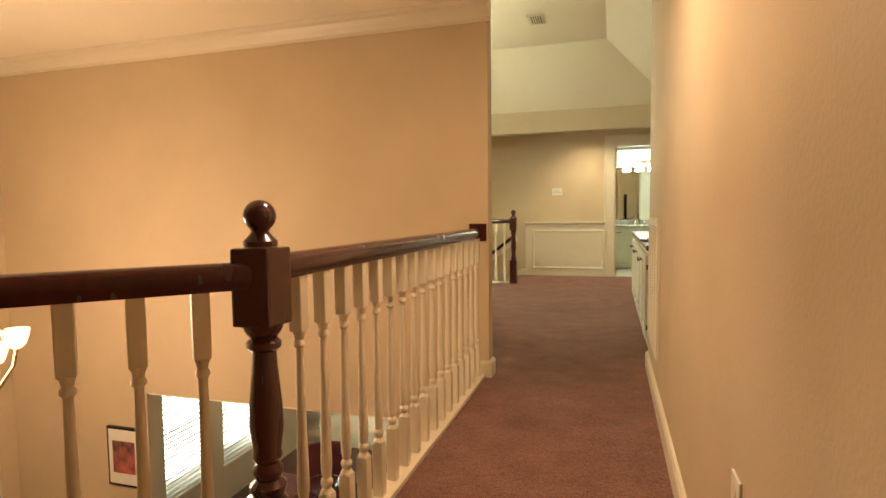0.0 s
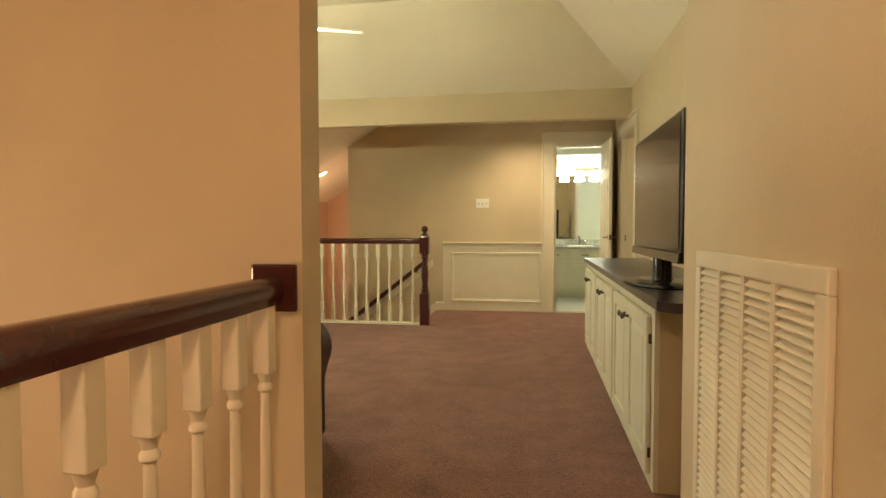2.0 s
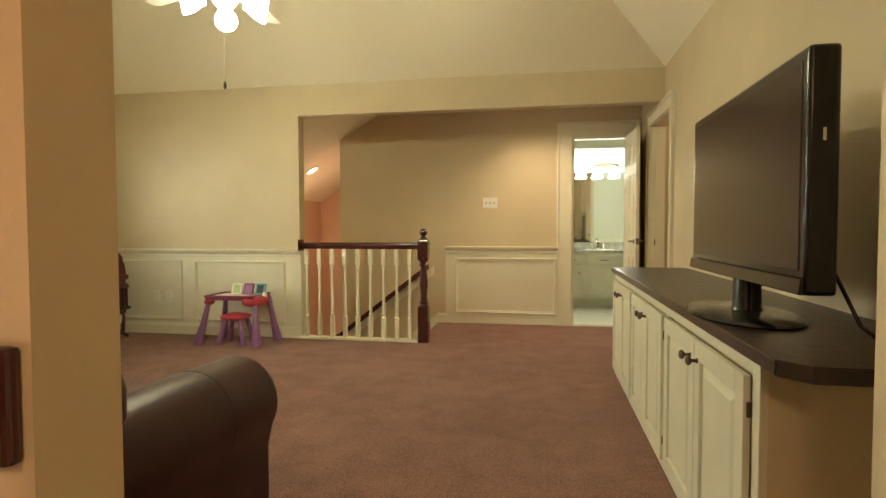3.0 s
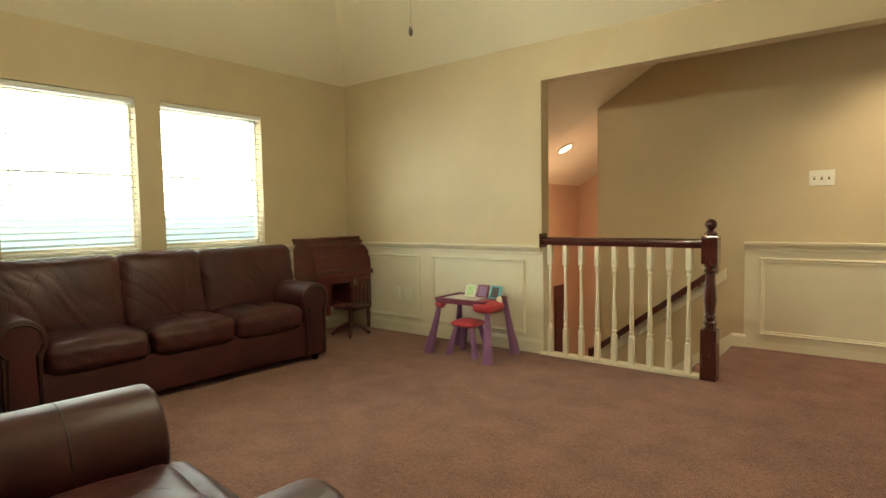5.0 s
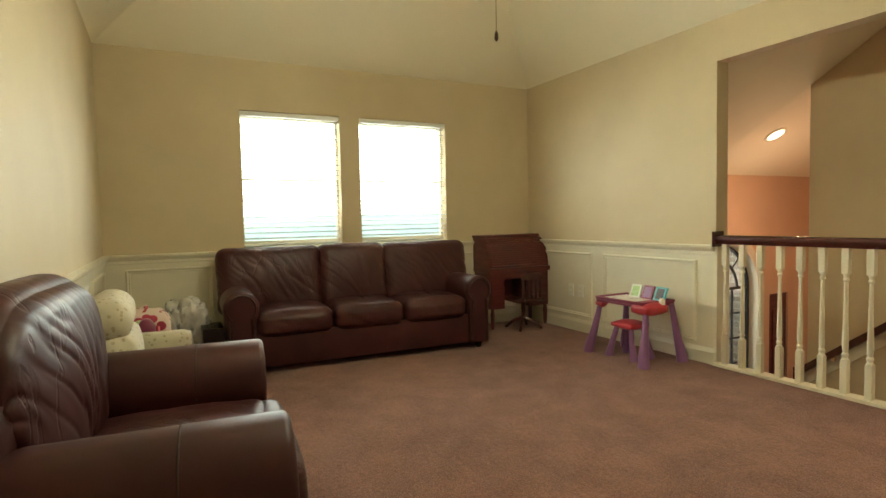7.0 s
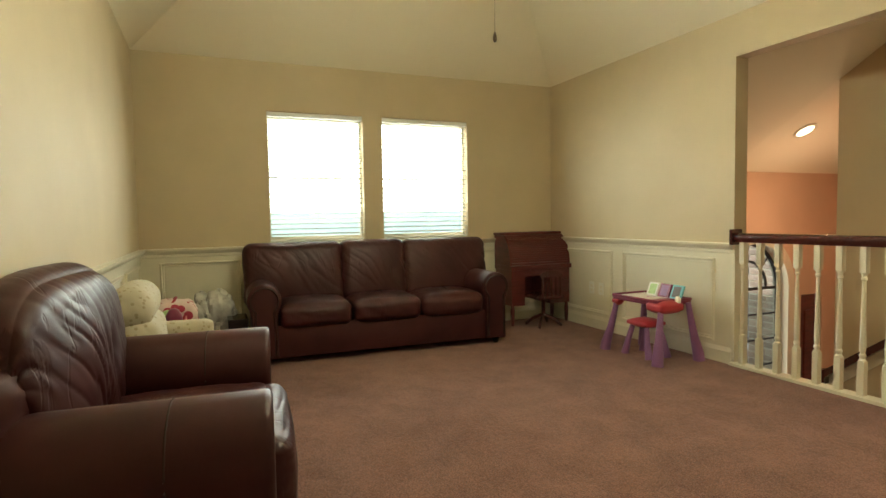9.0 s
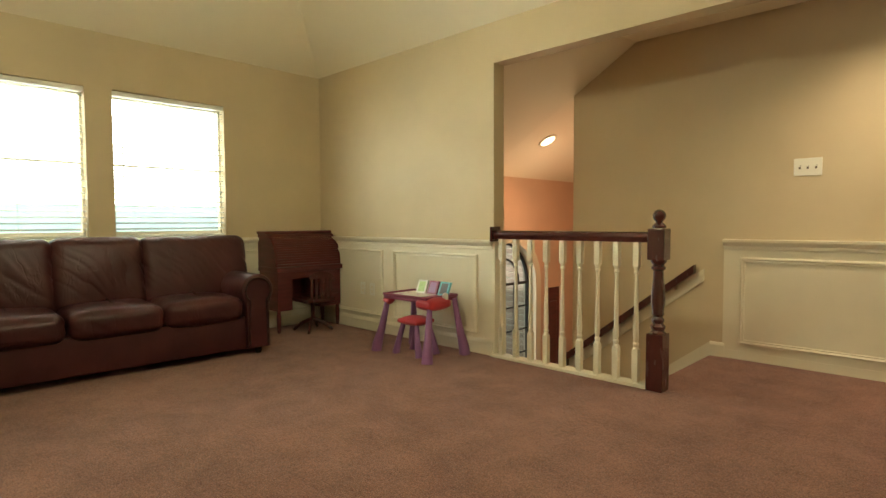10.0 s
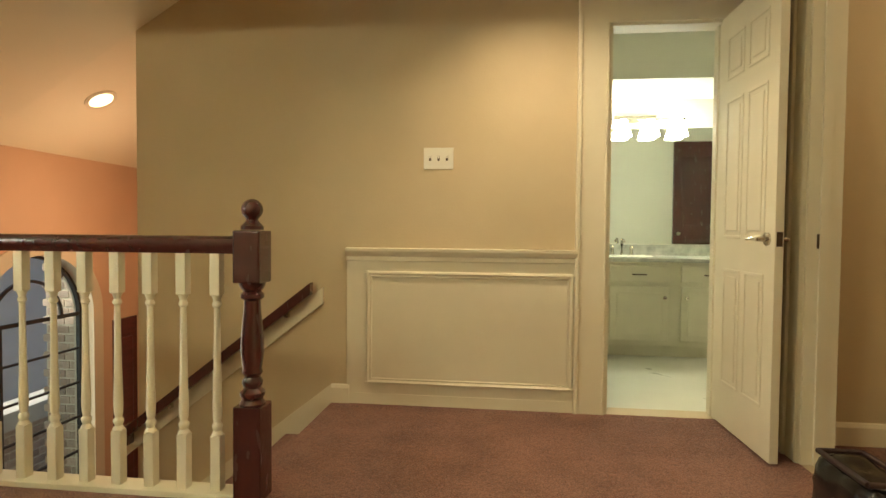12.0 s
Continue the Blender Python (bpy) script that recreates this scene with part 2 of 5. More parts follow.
def lathe(bm, profile, seg=16, at=(0, 0, 0), m=None):
    """A turned shape from (radius, height) pairs."""
    rings = []
    for r, z in profile:
        rings.append([bm.verts.new((r * math.cos(2 * math.pi * k / seg), r * math.sin(2 * math.pi * k / seg), z)) for k in range(seg)])
    faces = [bm.faces.new((p[k], p[(k + 1) % seg], q[(k + 1) % seg], q[k])) for p, q in zip(rings, rings[1:]) for k in range(seg)]
    faces += [bm.faces.new(rings[0][::-1]), bm.faces.new(rings[-1])]
    bmesh.ops.recalc_face_normals(bm, faces=faces)
    verts = [v for r in rings for v in r]
    if m is not None:
        bmesh.ops.transform(bm, matrix=m, verts=verts)
    bmesh.ops.translate(bm, vec=at, verts=verts)
    return bm


def tube(bm, pts, r, seg=8):
    """A round rod along points."""
    pts = [Vector(p) for p in pts]
    rings = []
    for k, p in enumerate(pts):
        d = (pts[min(k + 1, len(pts) - 1)] - pts[max(k - 1, 0)]).normalized()
        q = d.to_track_quat("Z", "Y")
        rad = r[k] if isinstance(r, (list, tuple)) else r
        rings.append([bm.verts.new(p + q @ Vector((rad * math.cos(2 * math.pi * j / seg), rad * math.sin(2 * math.pi * j / seg), 0))) for j in range(seg)])
    faces = [bm.faces.new((p[k], p[(k + 1) % seg], q[(k + 1) % seg], q[k])) for p, q in zip(rings, rings[1:]) for k in range(seg)]
    faces += [bm.faces.new(rings[0][::-1]), bm.faces.new(rings[-1])]
    bmesh.ops.recalc_face_normals(bm, faces=faces)
    return bm


def cushion(bm, lo, hi, r=0.06, puff=(0, 0, 0.02), wrinkle=0.0, freq=7.0, cuts=9, m=None, run=(1, 1, 1), shoulder=0.0, crease=0.0):
    """A stuffed block: rounded, bulging, with soft folds; shoulders drop and slanting creases run down the front."""
    lo, hi = Vector(lo), Vector(hi)
    mid, half = (lo + hi) / 2, (hi - lo) / 2
    made = bmesh.ops.create_cube(bm, size=2)
    verts = made["verts"]
    edges = list({e for v in verts for e in v.link_edges})
    bmesh.ops.subdivide_edges(bm, edges=edges, cuts=cuts, use_grid_fill=True)
    verts = bm.verts[:]
    for v in verts:
        u = v.co.copy()
        p = Vector([u[k] * half[k] for k in range(3)])
        q = Vector([max(-(half[k] - r), min(half[k] - r, p[k])) for k in range(3)])
        d = p - q
        if d.length > 1e-6:
            p = q + d.normalized() * r
        for k in range(3):
            a, b = (k + 1) % 3, (k + 2) % 3
            p[k] += puff[k] * u[k] * (1 - u[a] ** 2) * (1 - u[b] ** 2)
        if wrinkle:
            s = Vector([(p + mid)[k] * run[k] for k in range(3)]) * freq
            s.x += 0.8 * s.z * run[2]
            fold = (1 - abs(noise.noise(s))) ** 4
            fine = (1 - abs(noise.noise(s * 2.1 + Vector((5, 3, 1))))) ** 5
            sag = noise.noise((p + mid) * 3.0)
            p += p.normalized() * wrinkle * (0.5 * sag - 1.1 * fold - 0.6 * fine + 0.4)
        if crease:
            c = p.x + mid.x + 0.75 * p.z + 0.05 * noise.noise(p * 4)
            lie = (1 - abs(noise.noise(Vector((c * 6.0, 3.1, p.z * 2.2))))) ** 9
            lie *= max(0.0, min(1.0, 0.55 + 1.6 * noise.noise(p * 3.3)))
            lie += 0.5 * (1 - abs(noise.noise(Vector((c * 13 + 4, 8.2, p.z * 3.0))))) ** 8
            swell = noise.noise(Vector((c * 5, 1.4, p.z * 2)))
            p += p.normalized() * crease * (0.3 * swell - lie) * (1 - 0.85 * max(0, u.z) ** 2)
        if shoulder and p.z > 0:
            p.z -= shoulder * abs(u.x) ** 4.5 * (p.z / half.z)
        v.co = p + mid
    if m is not None:
        bmesh.ops.transform(bm, matrix=m, verts=verts)
    return bm


def part(name, bm, material, parent=None, label="", smooth=None, loc=None):
    """One mesh object out of a bmesh, under a thing or a part."""
    me = bpy.data.meshes.new(name)
    bm.to_mesh(me)
    bm.free()
    me.materials.append(material)
    if smooth is not None:
        me.shade_smooth()
        if smooth:
            me.set_sharp_from_angle(angle=radians(smooth))
    ob = new(name, me)
    if parent is not None:
        ob.parent = parent
    if loc is not None:
        ob.location = loc
    if label:
        ob["label"] = label
    return ob


def shared(name, me, parent, loc, rz=0.0, rx=0.0, ry=0.0):
    """Another object on a mesh that is there already."""
    ob = new(name, me)
    ob.parent = parent
    ob.location, ob.rotation_euler = loc, (rx, ry, rz)
    return ob


def thing(name, label, category, m, group="", kind=""):
    ob = new(name)
    ob.empty_display_size = 0.1
    ob.matrix_world = m
    return tagged(ob, label, category, group, kind)


def structure(name, bm, material, label, category, smooth=None):
    return tagged(part(name, bm, material, smooth=smooth), label, category, kind="structure")


def wall(name, axis, a0, a1, c0, c1, z0, z1, holes=(), material=PAINT, label="tan painted drywall", bm=None):
    """A wall along an axis from a0 to a1, c0 to c1 thick, with holes (a, b, bottom, top) through it."""
    own = bm is None
    bm = bm or bmesh.new()

    def put(a, b, lo, hi):
        if b - a > 1e-4 and hi - lo > 1e-4:
            if axis == "x":
                bx(bm, a, b, c0, c1, lo, hi)
            else:
                bx(bm, c0, c1, a, b, lo, hi)
    at = a0
    for a, b, lo, hi in sorted(holes):
        put(at, a, z0, z1)
        put(a, b, z0, lo)
        put(a, b, hi, z1)
        at = b
    put(at, a1, z0, z1)
    return structure(name, bm, material, label, "wall") if own else bm

# ---- structure: floors, walls, ceilings ----
HALL = [(RX - 0.07, 1.72), (-1.485, 0.75), (-1.485, -3.5), (HR, -3.5), (HR, 4.47), (XE, 4.47), (XE, YD), (-1.10, YD), (-1.10, 8.66), (XO, 8.66), (XO, YN), (XW, YN), (XW, YV + 0.02), (RX - 0.07, YV + 0.02)]
structure("floor", prism(bmesh.new(), HALL, "z", -0.33, 0.0), CARPET, "pinkish tan cut-pile carpet with vacuum and foot marks", "carpet")
structure("floor_bathroom", box(-0.4, 2.4, YD + 0.002, 11.72, -0.3, -0.004), TILE, "pale cream bathroom tile floor", "floor")
structure("floor_side_room", box(XE + 0.002, 3.4, 7.4, 9.55, -0.3, -0.003), CARPET, "pinkish tan carpet beyond the side doorway", "carpet")
structure("floor_downstairs", box(-9.0, 1.2, -3.6, 13.75, LOW - 0.2, LOW), WOODFLOOR, "dark wooden floor downstairs", "floor")

WINS = [(5.68, 6.535, 0.89, 2.04), (6.72, 7.605, 0.89, 2.04)]
LOWWINS = [(5.56, 6.30, LOW + 0.5, -0.55), (6.55, 7.50, LOW + 0.5, -0.55)]
wall("wall_west", "y", YV, YN, XW - 0.16, XW, -0.33, 3.3, WINS, label="tan painted wall with two blinded windows")
wall("wall_west_below", "y", YV, YN + 0.06, XW - 0.16, XW, LOW, -0.33, LOWWINS, label="tan painted downstairs wall with two windows")
wall("wall_west_void", "y", -3.6, YV, XW - 0.16, XW, LOW, 2.5, label="tan painted wall of the two-storey room")
bm = bmesh.new()
wall("", "x", XW, -0.95, YV, YS, -0.33, 3.3, bm=bm)
wall("", "x", -0.95, HL, YV, YV + 0.11, -0.33, 3.3, bm=bm)
bx(bm, HL, HR, YV, YV + 0.11, 2.37, 3.3)
wall("", "x", XW, -3.12, YV, YV + 0.06, LOW, -0.33, bm=bm)
structure("wall_south", bm, PAINT, "tan painted wall between the void and the room", "wall")
wall("wall_hall", "y", -3.6, 4.47, HR, HR + 0.12, -0.33, 3.0, label="tan painted hall wall with a return-air grille")
structure("wall_hall_return", box(HR + 0.12, XE, 4.35, 4.47, -0.3, 3.3), PAINT, "tan painted short return wall", "wall")
wall("wall_east", "y", 4.0, YD, XE, XE + 0.13, -0.3, 3.3, [(8.32, 9.19, 0.0, 2.06)], label="tan painted wall with a cased doorway")
bm = bmesh.new()
wall("", "x", XW - 0.16, XO, YN, YN + 0.12, -0.33, 3.3, bm=bm)
bx(bm, XO, XE, YN, YN + 0.12, 2.165, 3.3)
structure("wall_north", bm, PAINT, "tan painted wall with a wide opening to the stairs", "wall")
wall("wall_stair_side", "x", XW, -1.10, 8.54, 8.66, LOW, -0.33, label="tan painted wall beside the stairs")
wall("wall_bathroom_door", "x", XO, 2.5, YD, YD + 0.12, LOW, 3.3, [(0.385, 0.96, 0.0, 2.05)], label="tan painted wall with the bathroom doorway")
wall("wall_bath_back", "x", -0.4, 2.5, 11.72, 11.84, 0, 2.6, material=BATHPAINT, label="pale bathroom wall behind the vanity")
wall("wall_bath_front", "x", -0.28, 2.40, YD + 0.121, YD + 0.129, 0, 2.46, [(0.385, 0.96, 0.0, 2.05)], material=BATHPAINT, label="pale bathroom wall beside the door")
wall("wall_bath_west", "y", YD + 0.12, 11.72, -0.4, -0.28, 0, 2.6, material=BATHPAINT, label="pale bathroom side wall")
wall("wall_bath_east", "y", YD + 0.12, 11.72, 2.40, 2.52, 0, 2.6, material=BATHPAINT, label="pale bathroom side wall")
structure("bath_soffit", box(-0.28, 2.40, 11.05, 11.72, 2.115, 2.46), BATHPAINT, "painted soffit above the vanity", "soffit")
structure("ceiling_bathroom", box(-0.4, 2.5, YD + 0.12, 11.8, 2.46, 2.56), BATHPAINT, "pale bathroom ceiling", "ceiling")
wall("wall_side_room", "x", XE + 0.13, 3.4, 9.44, 9.56, 0, 2.6, label="tan painted wall beyond the side doorway")
wall("wall_side_room_far", "y", 7.3, 9.5, 3.3, 3.42, 0, 2.6, label="tan painted wall beyond the side doorway")
wall("wall_side_room_near", "x", XE + 0.13, 3.4, 7.3, 7.42, 0, 2.6, label="tan painted wall beyond the side doorway")
structure("ceiling_side_room", box(XE + 0.13, 3.4, 7.3, 9.56, 2.5, 2.6), CEIL, "painted ceiling beyond the side doorway", "ceiling")
wall("wall_behind", "x", XW, HR, -3.72, -3.6, LOW, 2.6, label="tan painted end wall")
wall("wall_balcony_face", "y", -3.6, YV, RX - 0.13, RX - 0.07, LOW, -0.33, label="tan painted wall below the balcony")
structure("ceiling_hall", box(XW - 0.1, HR + 0.1, -3.7, YV, 2.31, 2.41), CEIL, "cream painted ceiling with crown moulding", "ceiling")
structure("ceiling_downstairs", box(XW, RX - 0.13, YV + 0.01, 8.54, -0.345, -0.332), CEIL, "cream painted ceiling downstairs", "ceiling")

# vaulted ceiling: four slopes round a flat
bm = bmesh.new()
K = (TOP - PLATE) / 0.8


def face(*pts):
    bm.faces.new([bm.verts.new(p) for p in pts])


face((XW, YN, PLATE), (XE, YN, PLATE), (XE - K, YN - K, TOP), (XW + K, YN - K, TOP))
face((XW, YS, PLATE), (XW, YN, PLATE), (XW + K, YN - K, TOP), (XW + K, YS + K, TOP))
face((XE, YN, PLATE), (XE, (YV + 0.11), PLATE), (XE - K, (YV + 0.11) + K, TOP), (XE - K, YN - K, TOP))
face((XW, YS, PLATE), (XW + K, YS + K, TOP), (-0.95, YS + K, TOP), (-0.95, YS, PLATE))
face((-0.95, (YV + 0.11), PLATE), (-0.95, (YV + 0.11) + K, TOP), (XE - K, (YV + 0.11) + K, TOP), (XE, (YV + 0.11), PLATE))
face((-0.95, (YV + 0.11), PLATE), (-0.95, YS, PLATE), (-0.95, YS + K, TOP), (-0.95, (YV + 0.11) + K, TOP))
face((XW + K, YS + K, TOP), (XW + K, YN - K, TOP), (XE - K, YN - K, TOP), (XE - K, (YV + 0.11) + K, TOP), (-0.95, (YV + 0.11) + K, TOP), (-0.95, YS + K, TOP))
structure("ceiling_vault", bm, CEIL, "cream vaulted ceiling with four slopes and a flat", "ceiling")
# unseen slab, added to stop sky light leaking in above the vault
structure("roof", box(XW - 0.3, XE + 0.3, 3.9, 8.9, 3.31, 3.4), CEIL, "added slab above the vault, unseen, blocks sky light", "roof")

# stair hall and foyer: the ceiling follows the stairs down to the foyer wall
SOF = 0.60                                        # slope of that ceiling


def soffit(x):
    return 2.10 + SOF * (x - XO)


bm = bmesh.new()
bend = XO + 0.34 / SOF
lift = 0.068                                      # the slope starts level with the head of the opening
rims = []
for y, up in ((YN + 0.12, lift), (YD, 0.0)):
    low = [(XE, 2.44), (bend - up / SOF, 2.44), (XO, soffit(XO) + up), (XF, soffit(XF) + up)]
    rims.append([bm.verts.new((x, y, z)) for x, z in low + [(x, z + 0.2) for x, z in low[::-1]]])
bmesh.ops.recalc_face_normals(bm, faces=[bm.faces.new(r) for r in rims] + [bm.faces.new((rims[0][k - 1], rims[0][k], rims[1][k], rims[1][k - 1])) for k in range(8)])
prism(bm, [(XO, soffit(XO)), (XF, soffit(XF)), (XF, soffit(XF) + 0.16), (XO, soffit(XO) + 0.2)], "y", YD, 11.70)
structure("ceiling_stairs", bm, CEIL, "cream sloping ceiling over the stairs", "ceiling")
wall("wall_foyer_north", "x", XF, XO, 11.60, 11.72, LOW, 2.2, material=PEACH, label="peach painted foyer wall")
wall("wall_foyer_east", "y", YD + 0.12, 11.60, XO, XO + 0.12, LOW, 2.4, material=PEACH, label="peach painted foyer wall")
AY, AR, AS, AB = 10.15, 0.53, 0.31, -1.05         # arched window: middle, radius, spring line, bottom
bm = bmesh.new()
wall("", "y", YN + 0.12, 11.72, XF - 0.16, XF, LOW, 1.66, [(AY - AR, AY + AR, AB, AS + AR + 0.02), (10.84, 11.17, LOW, 0.22)], bm=bm)
arc = [(AY + AR * math.cos(math.pi * k / 24), AS + AR * math.sin(math.pi * k / 24)) for k in range(25)]
for half in (arc[:13] + [(AY, AS + AR + 0.02), (AY + AR, AS + AR + 0.02)], arc[12:] + [(AY - AR, AS + AR + 0.02), (AY, AS + AR + 0.02)]):
    prism(bm, half, "x", XF - 0.16, XF)
structure("wall_foyer_west", bm, PEACH, "warm peach foyer wall with an arched window", "wall")

stairs = thing("stairs", "carpeted stairs leading down to the foyer landing", "stairs", pose(0, 0, 0), kind="structure")
for k in range(7):
    x = -1.10 - 0.245 * k
    part("step", bx(bmesh.new(), x - 0.27, x, 8.66, YD, -0.19 * (k + 1) - 0.5, -0.19 * (k + 1), 0.012), CARPET, stairs)
part("landing", bx(bmesh.new(), XF, -1.10 - 0.245 * 7, 8.66, 11.60, -1.9, -1.52, 0.01), CARPET, stairs)

# ---- trim ----


def wainscot(m, length, panels, label="cream painted wainscot with chair rail and panel mouldings", lo=0.145, hi=0.755, plain=False):
    """Panelling along a wall: local x runs along it, y comes out of it."""
    w = thing("wainscot", label, "wainscot", m, kind="structure")
    part("backing", box(0, length, 0, 0.006, 0, 0.85), TRIM, w)
    rail = [(0.006, 0.795), (0.016, 0.80), (0.016, 0.822), (0.030, 0.832), (0.046, 0.852), (0.048, 0.866), (0.0, 0.870), (0.0, 0.795)]
    part("chair_rail", prism(bmesh.new(), rail, "x", 0, length), TRIM, w)
    base = [(0.0, 0.0), (0.009, 0.0), (0.009, 0.06), (0.0, 0.06)] if plain else [(0.0, 0.0), (0.02, 0.0), (0.02, 0.085), (0.014, 0.10), (0.008, 0.115), (0.0, 0.115)]
    part("baseboard", prism(bmesh.new(), base, "x", 0, length), TRIM, w)
    for a, b in panels:
        bm = bmesh.new()
        g = 0.034
        prof = lambda s: [(0.006, 0), (0.020, 0.004 * s), (0.024, 0.012 * s), (0.014, 0.022 * s), (0.016, 0.030 * s), (0.006, g * s)]
        prism(bm, [(y, lo + z) for y, z in prof(1)], "x", a, b)
        prism(bm, [(y, hi + z) for y, z in prof(-1)], "x", a, b)
        for u, s in ((a, 1), (b, -1)):
            prism(bm, [(u + z, y) for y, z in prof(s)], "z", lo + 0.001, hi - 0.001)
        part("panel_moulding", bm, TRIM, w)
    return w


wainscot(pose(XO - 0.002, YN, 0, 0, 0, 180), XO - XW - 0.004, [(0.15, 1.13), (1.27, 2.12)])
wainscot(pose(XW, YN, 0, 0, 0, -90), YN - YS, [(0.15, 1.05), (1.2, 2.1), (2.25, 3.05), (3.17, 3.80)])
wainscot(pose(XW, YS, 0), 3.6, [(0.15, 0.95), (1.1, 1.9), (2.05, 2.85)])
wainscot(pose(0.235, YD, 0, 0, 0, 180), 1.25, [(0.013, 1.14)], lo=0.115, hi=0.742, plain=True)
structure("trim", box(XO - 0.01, XO + 0.018, YN - 0.012, YN + 0.125, 0.0, 0.86, 0.004), TRIM, "cream corner trim at the wall end", "trim")


def baseboard(axis, a0, a1, c, out, z=0.0):
    pts = [(c, z), (c + out * 0.018, z), (c + out * 0.018, z + 0.085), (c + out * 0.010, z + 0.10), (c, z + 0.105)]
    if axis == "y":
        return structure("baseboard", prism(bmesh.new(), pts, "y", a0, a1), TRIM, "cream painted baseboard", "baseboard")
    return structure("baseboard", prism(bmesh.new(), pts, "x", a0, a1), TRIM, "cream painted baseboard", "baseboard")


baseboard("y", -3.6, 4.47, HR, -1)
baseboard("x", RX - 0.07, HL, YV, -1)
baseboard("y", YV - 0.018, YV + 0.11, HL, 1)
baseboard("x", XE + 0.13, 3.3, 9.44, -1)
baseboard("y", 7.84, 8.21, XE, -1)
baseboard("x", -1.10, -1.0, YD, -1)
slope = 0.776
structure("stair_skirt", prism(bmesh.new(), [(-1.10, 0.105), (-1.10, -0.19), (XO, -0.19 + (XO + 1.10) * slope), (XO, 0.105 + (XO + 1.10) * slope)], "y", YD - 0.016, YD), TRIM, "cream painted skirting board beside the stairs", "trim")

crown = [(YV, 2.193), (YV - 0.010, 2.193), (YV - 0.014, 2.212), (YV - 0.042, 2.243), (YV - 0.058, 2.270), (YV - 0.080, 2.281), (YV - 0.088, 2.309), (YV, 2.309)]
structure("crown_moulding", prism(bmesh.new(), crown, "x", XW, HL + 0.02), TRIM, "cream crown moulding above the void", "moulding")
structure("crown_moulding", prism(bmesh.new(), [(HR - (YV - y), z) for y, z in crown], "y", -3.6, YV), TRIM, "cream crown moulding in the hall", "moulding")


def casing(name, m, width, height, side=0.10, jamb=0.12, left=None, label="cream painted door casing"):
    """Trim round a doorway: local x across it from 0, y out towards the viewer, z up."""
    c = thing(name, label, "door frame", m, kind="structure")
    for a, s in ((0.0, -1), (width, 1)):
        wide = left if (left and s < 0) else side
        bm = bx(bmesh.new(), min(a, a + s * wide), max(a, a + s * wide), 0.0, 0.016, 0, height + side)
        bx(bm, a + s * wide - 0.012, a + s * wide + 0.012, 0.0, 0.030, 0, height + side + 0.012, 0.006)
        bx(bm, a + s * 0.008 - 0.006, a + s * 0.008 + 0.006, 0.012, 0.022, 0, height, 0.004)
        part("side_casing", bm, TRIM, c)
        part("jamb", bx(bx(bmesh.new(), a - 0.002, a + 0.014, -jamb, 0.003, 0, height) if s < 0 else box(a - 0.014, a + 0.002, -jamb, 0.003, 0, height), a + (0.012 if s < 0 else -0.024), a + (0.024 if s < 0 else -0.012), -jamb * 0.62, -jamb * 0.34, 0, height - 0.012), TRIM, c)
    wide = left or side
    bm = box(0.0, width, 0.0, 0.016, height, height + side)
    bx(bm, -wide, width + side, 0.0, 0.032, height + side - 0.010, height + side + 0.014, 0.006)
    part("head_casing", bm, TRIM, c)
    part("head_jamb", box(0.0, width, -jamb, 0.003, height - 0.014, height + 0.002), TRIM, c)
    return c


# local x runs to the viewer's left on walls that face south
casing("door_frame_bath", pose(0.96, YD, 0, 0, 0, 180), 0.575, 2.05, side=0.15, left=0.10, label="cream painted casing round the bathroom doorway")
side = casing("door_frame_side", pose(XE, 8.32, 0, 0, 0, 90), 0.87, 2.06, side=0.10, jamb=0.13, label="cream painted casing round the side doorway")
part("strike_plate", box(0.852, 0.856, -0.075, -0.035, 0.905, 0.965, 0.002), BRONZE, side, "bronze strike plate")

# ---- windows with blinds ----
slat_bm = bmesh.new()
for k in range(6):
    a, b = -0.025 + 0.05 * k / 6, -0.025 + 0.05 * (k + 1) / 6
    za, zb = [0.004 * (1 - (2 * t / 0.05) ** 2) for t in (a, b)]
    for z0, z1, f in ((za, zb, 1), (za - 0.0025, zb - 0.0025, -1)):
        v = [slat_bm.verts.new(p) for p in ((a, -0.5, z0), (b, -0.5, z1), (b, 0.5, z1), (a, 0.5, z0))]
        slat_bm.faces.new(v if f > 0 else v[::-1])
slat_mesh = bpy.data.meshes.new("slat")
slat_bm.to_mesh(slat_mesh)
slat_bm.free()
slat_mesh.materials.append(BLIND)


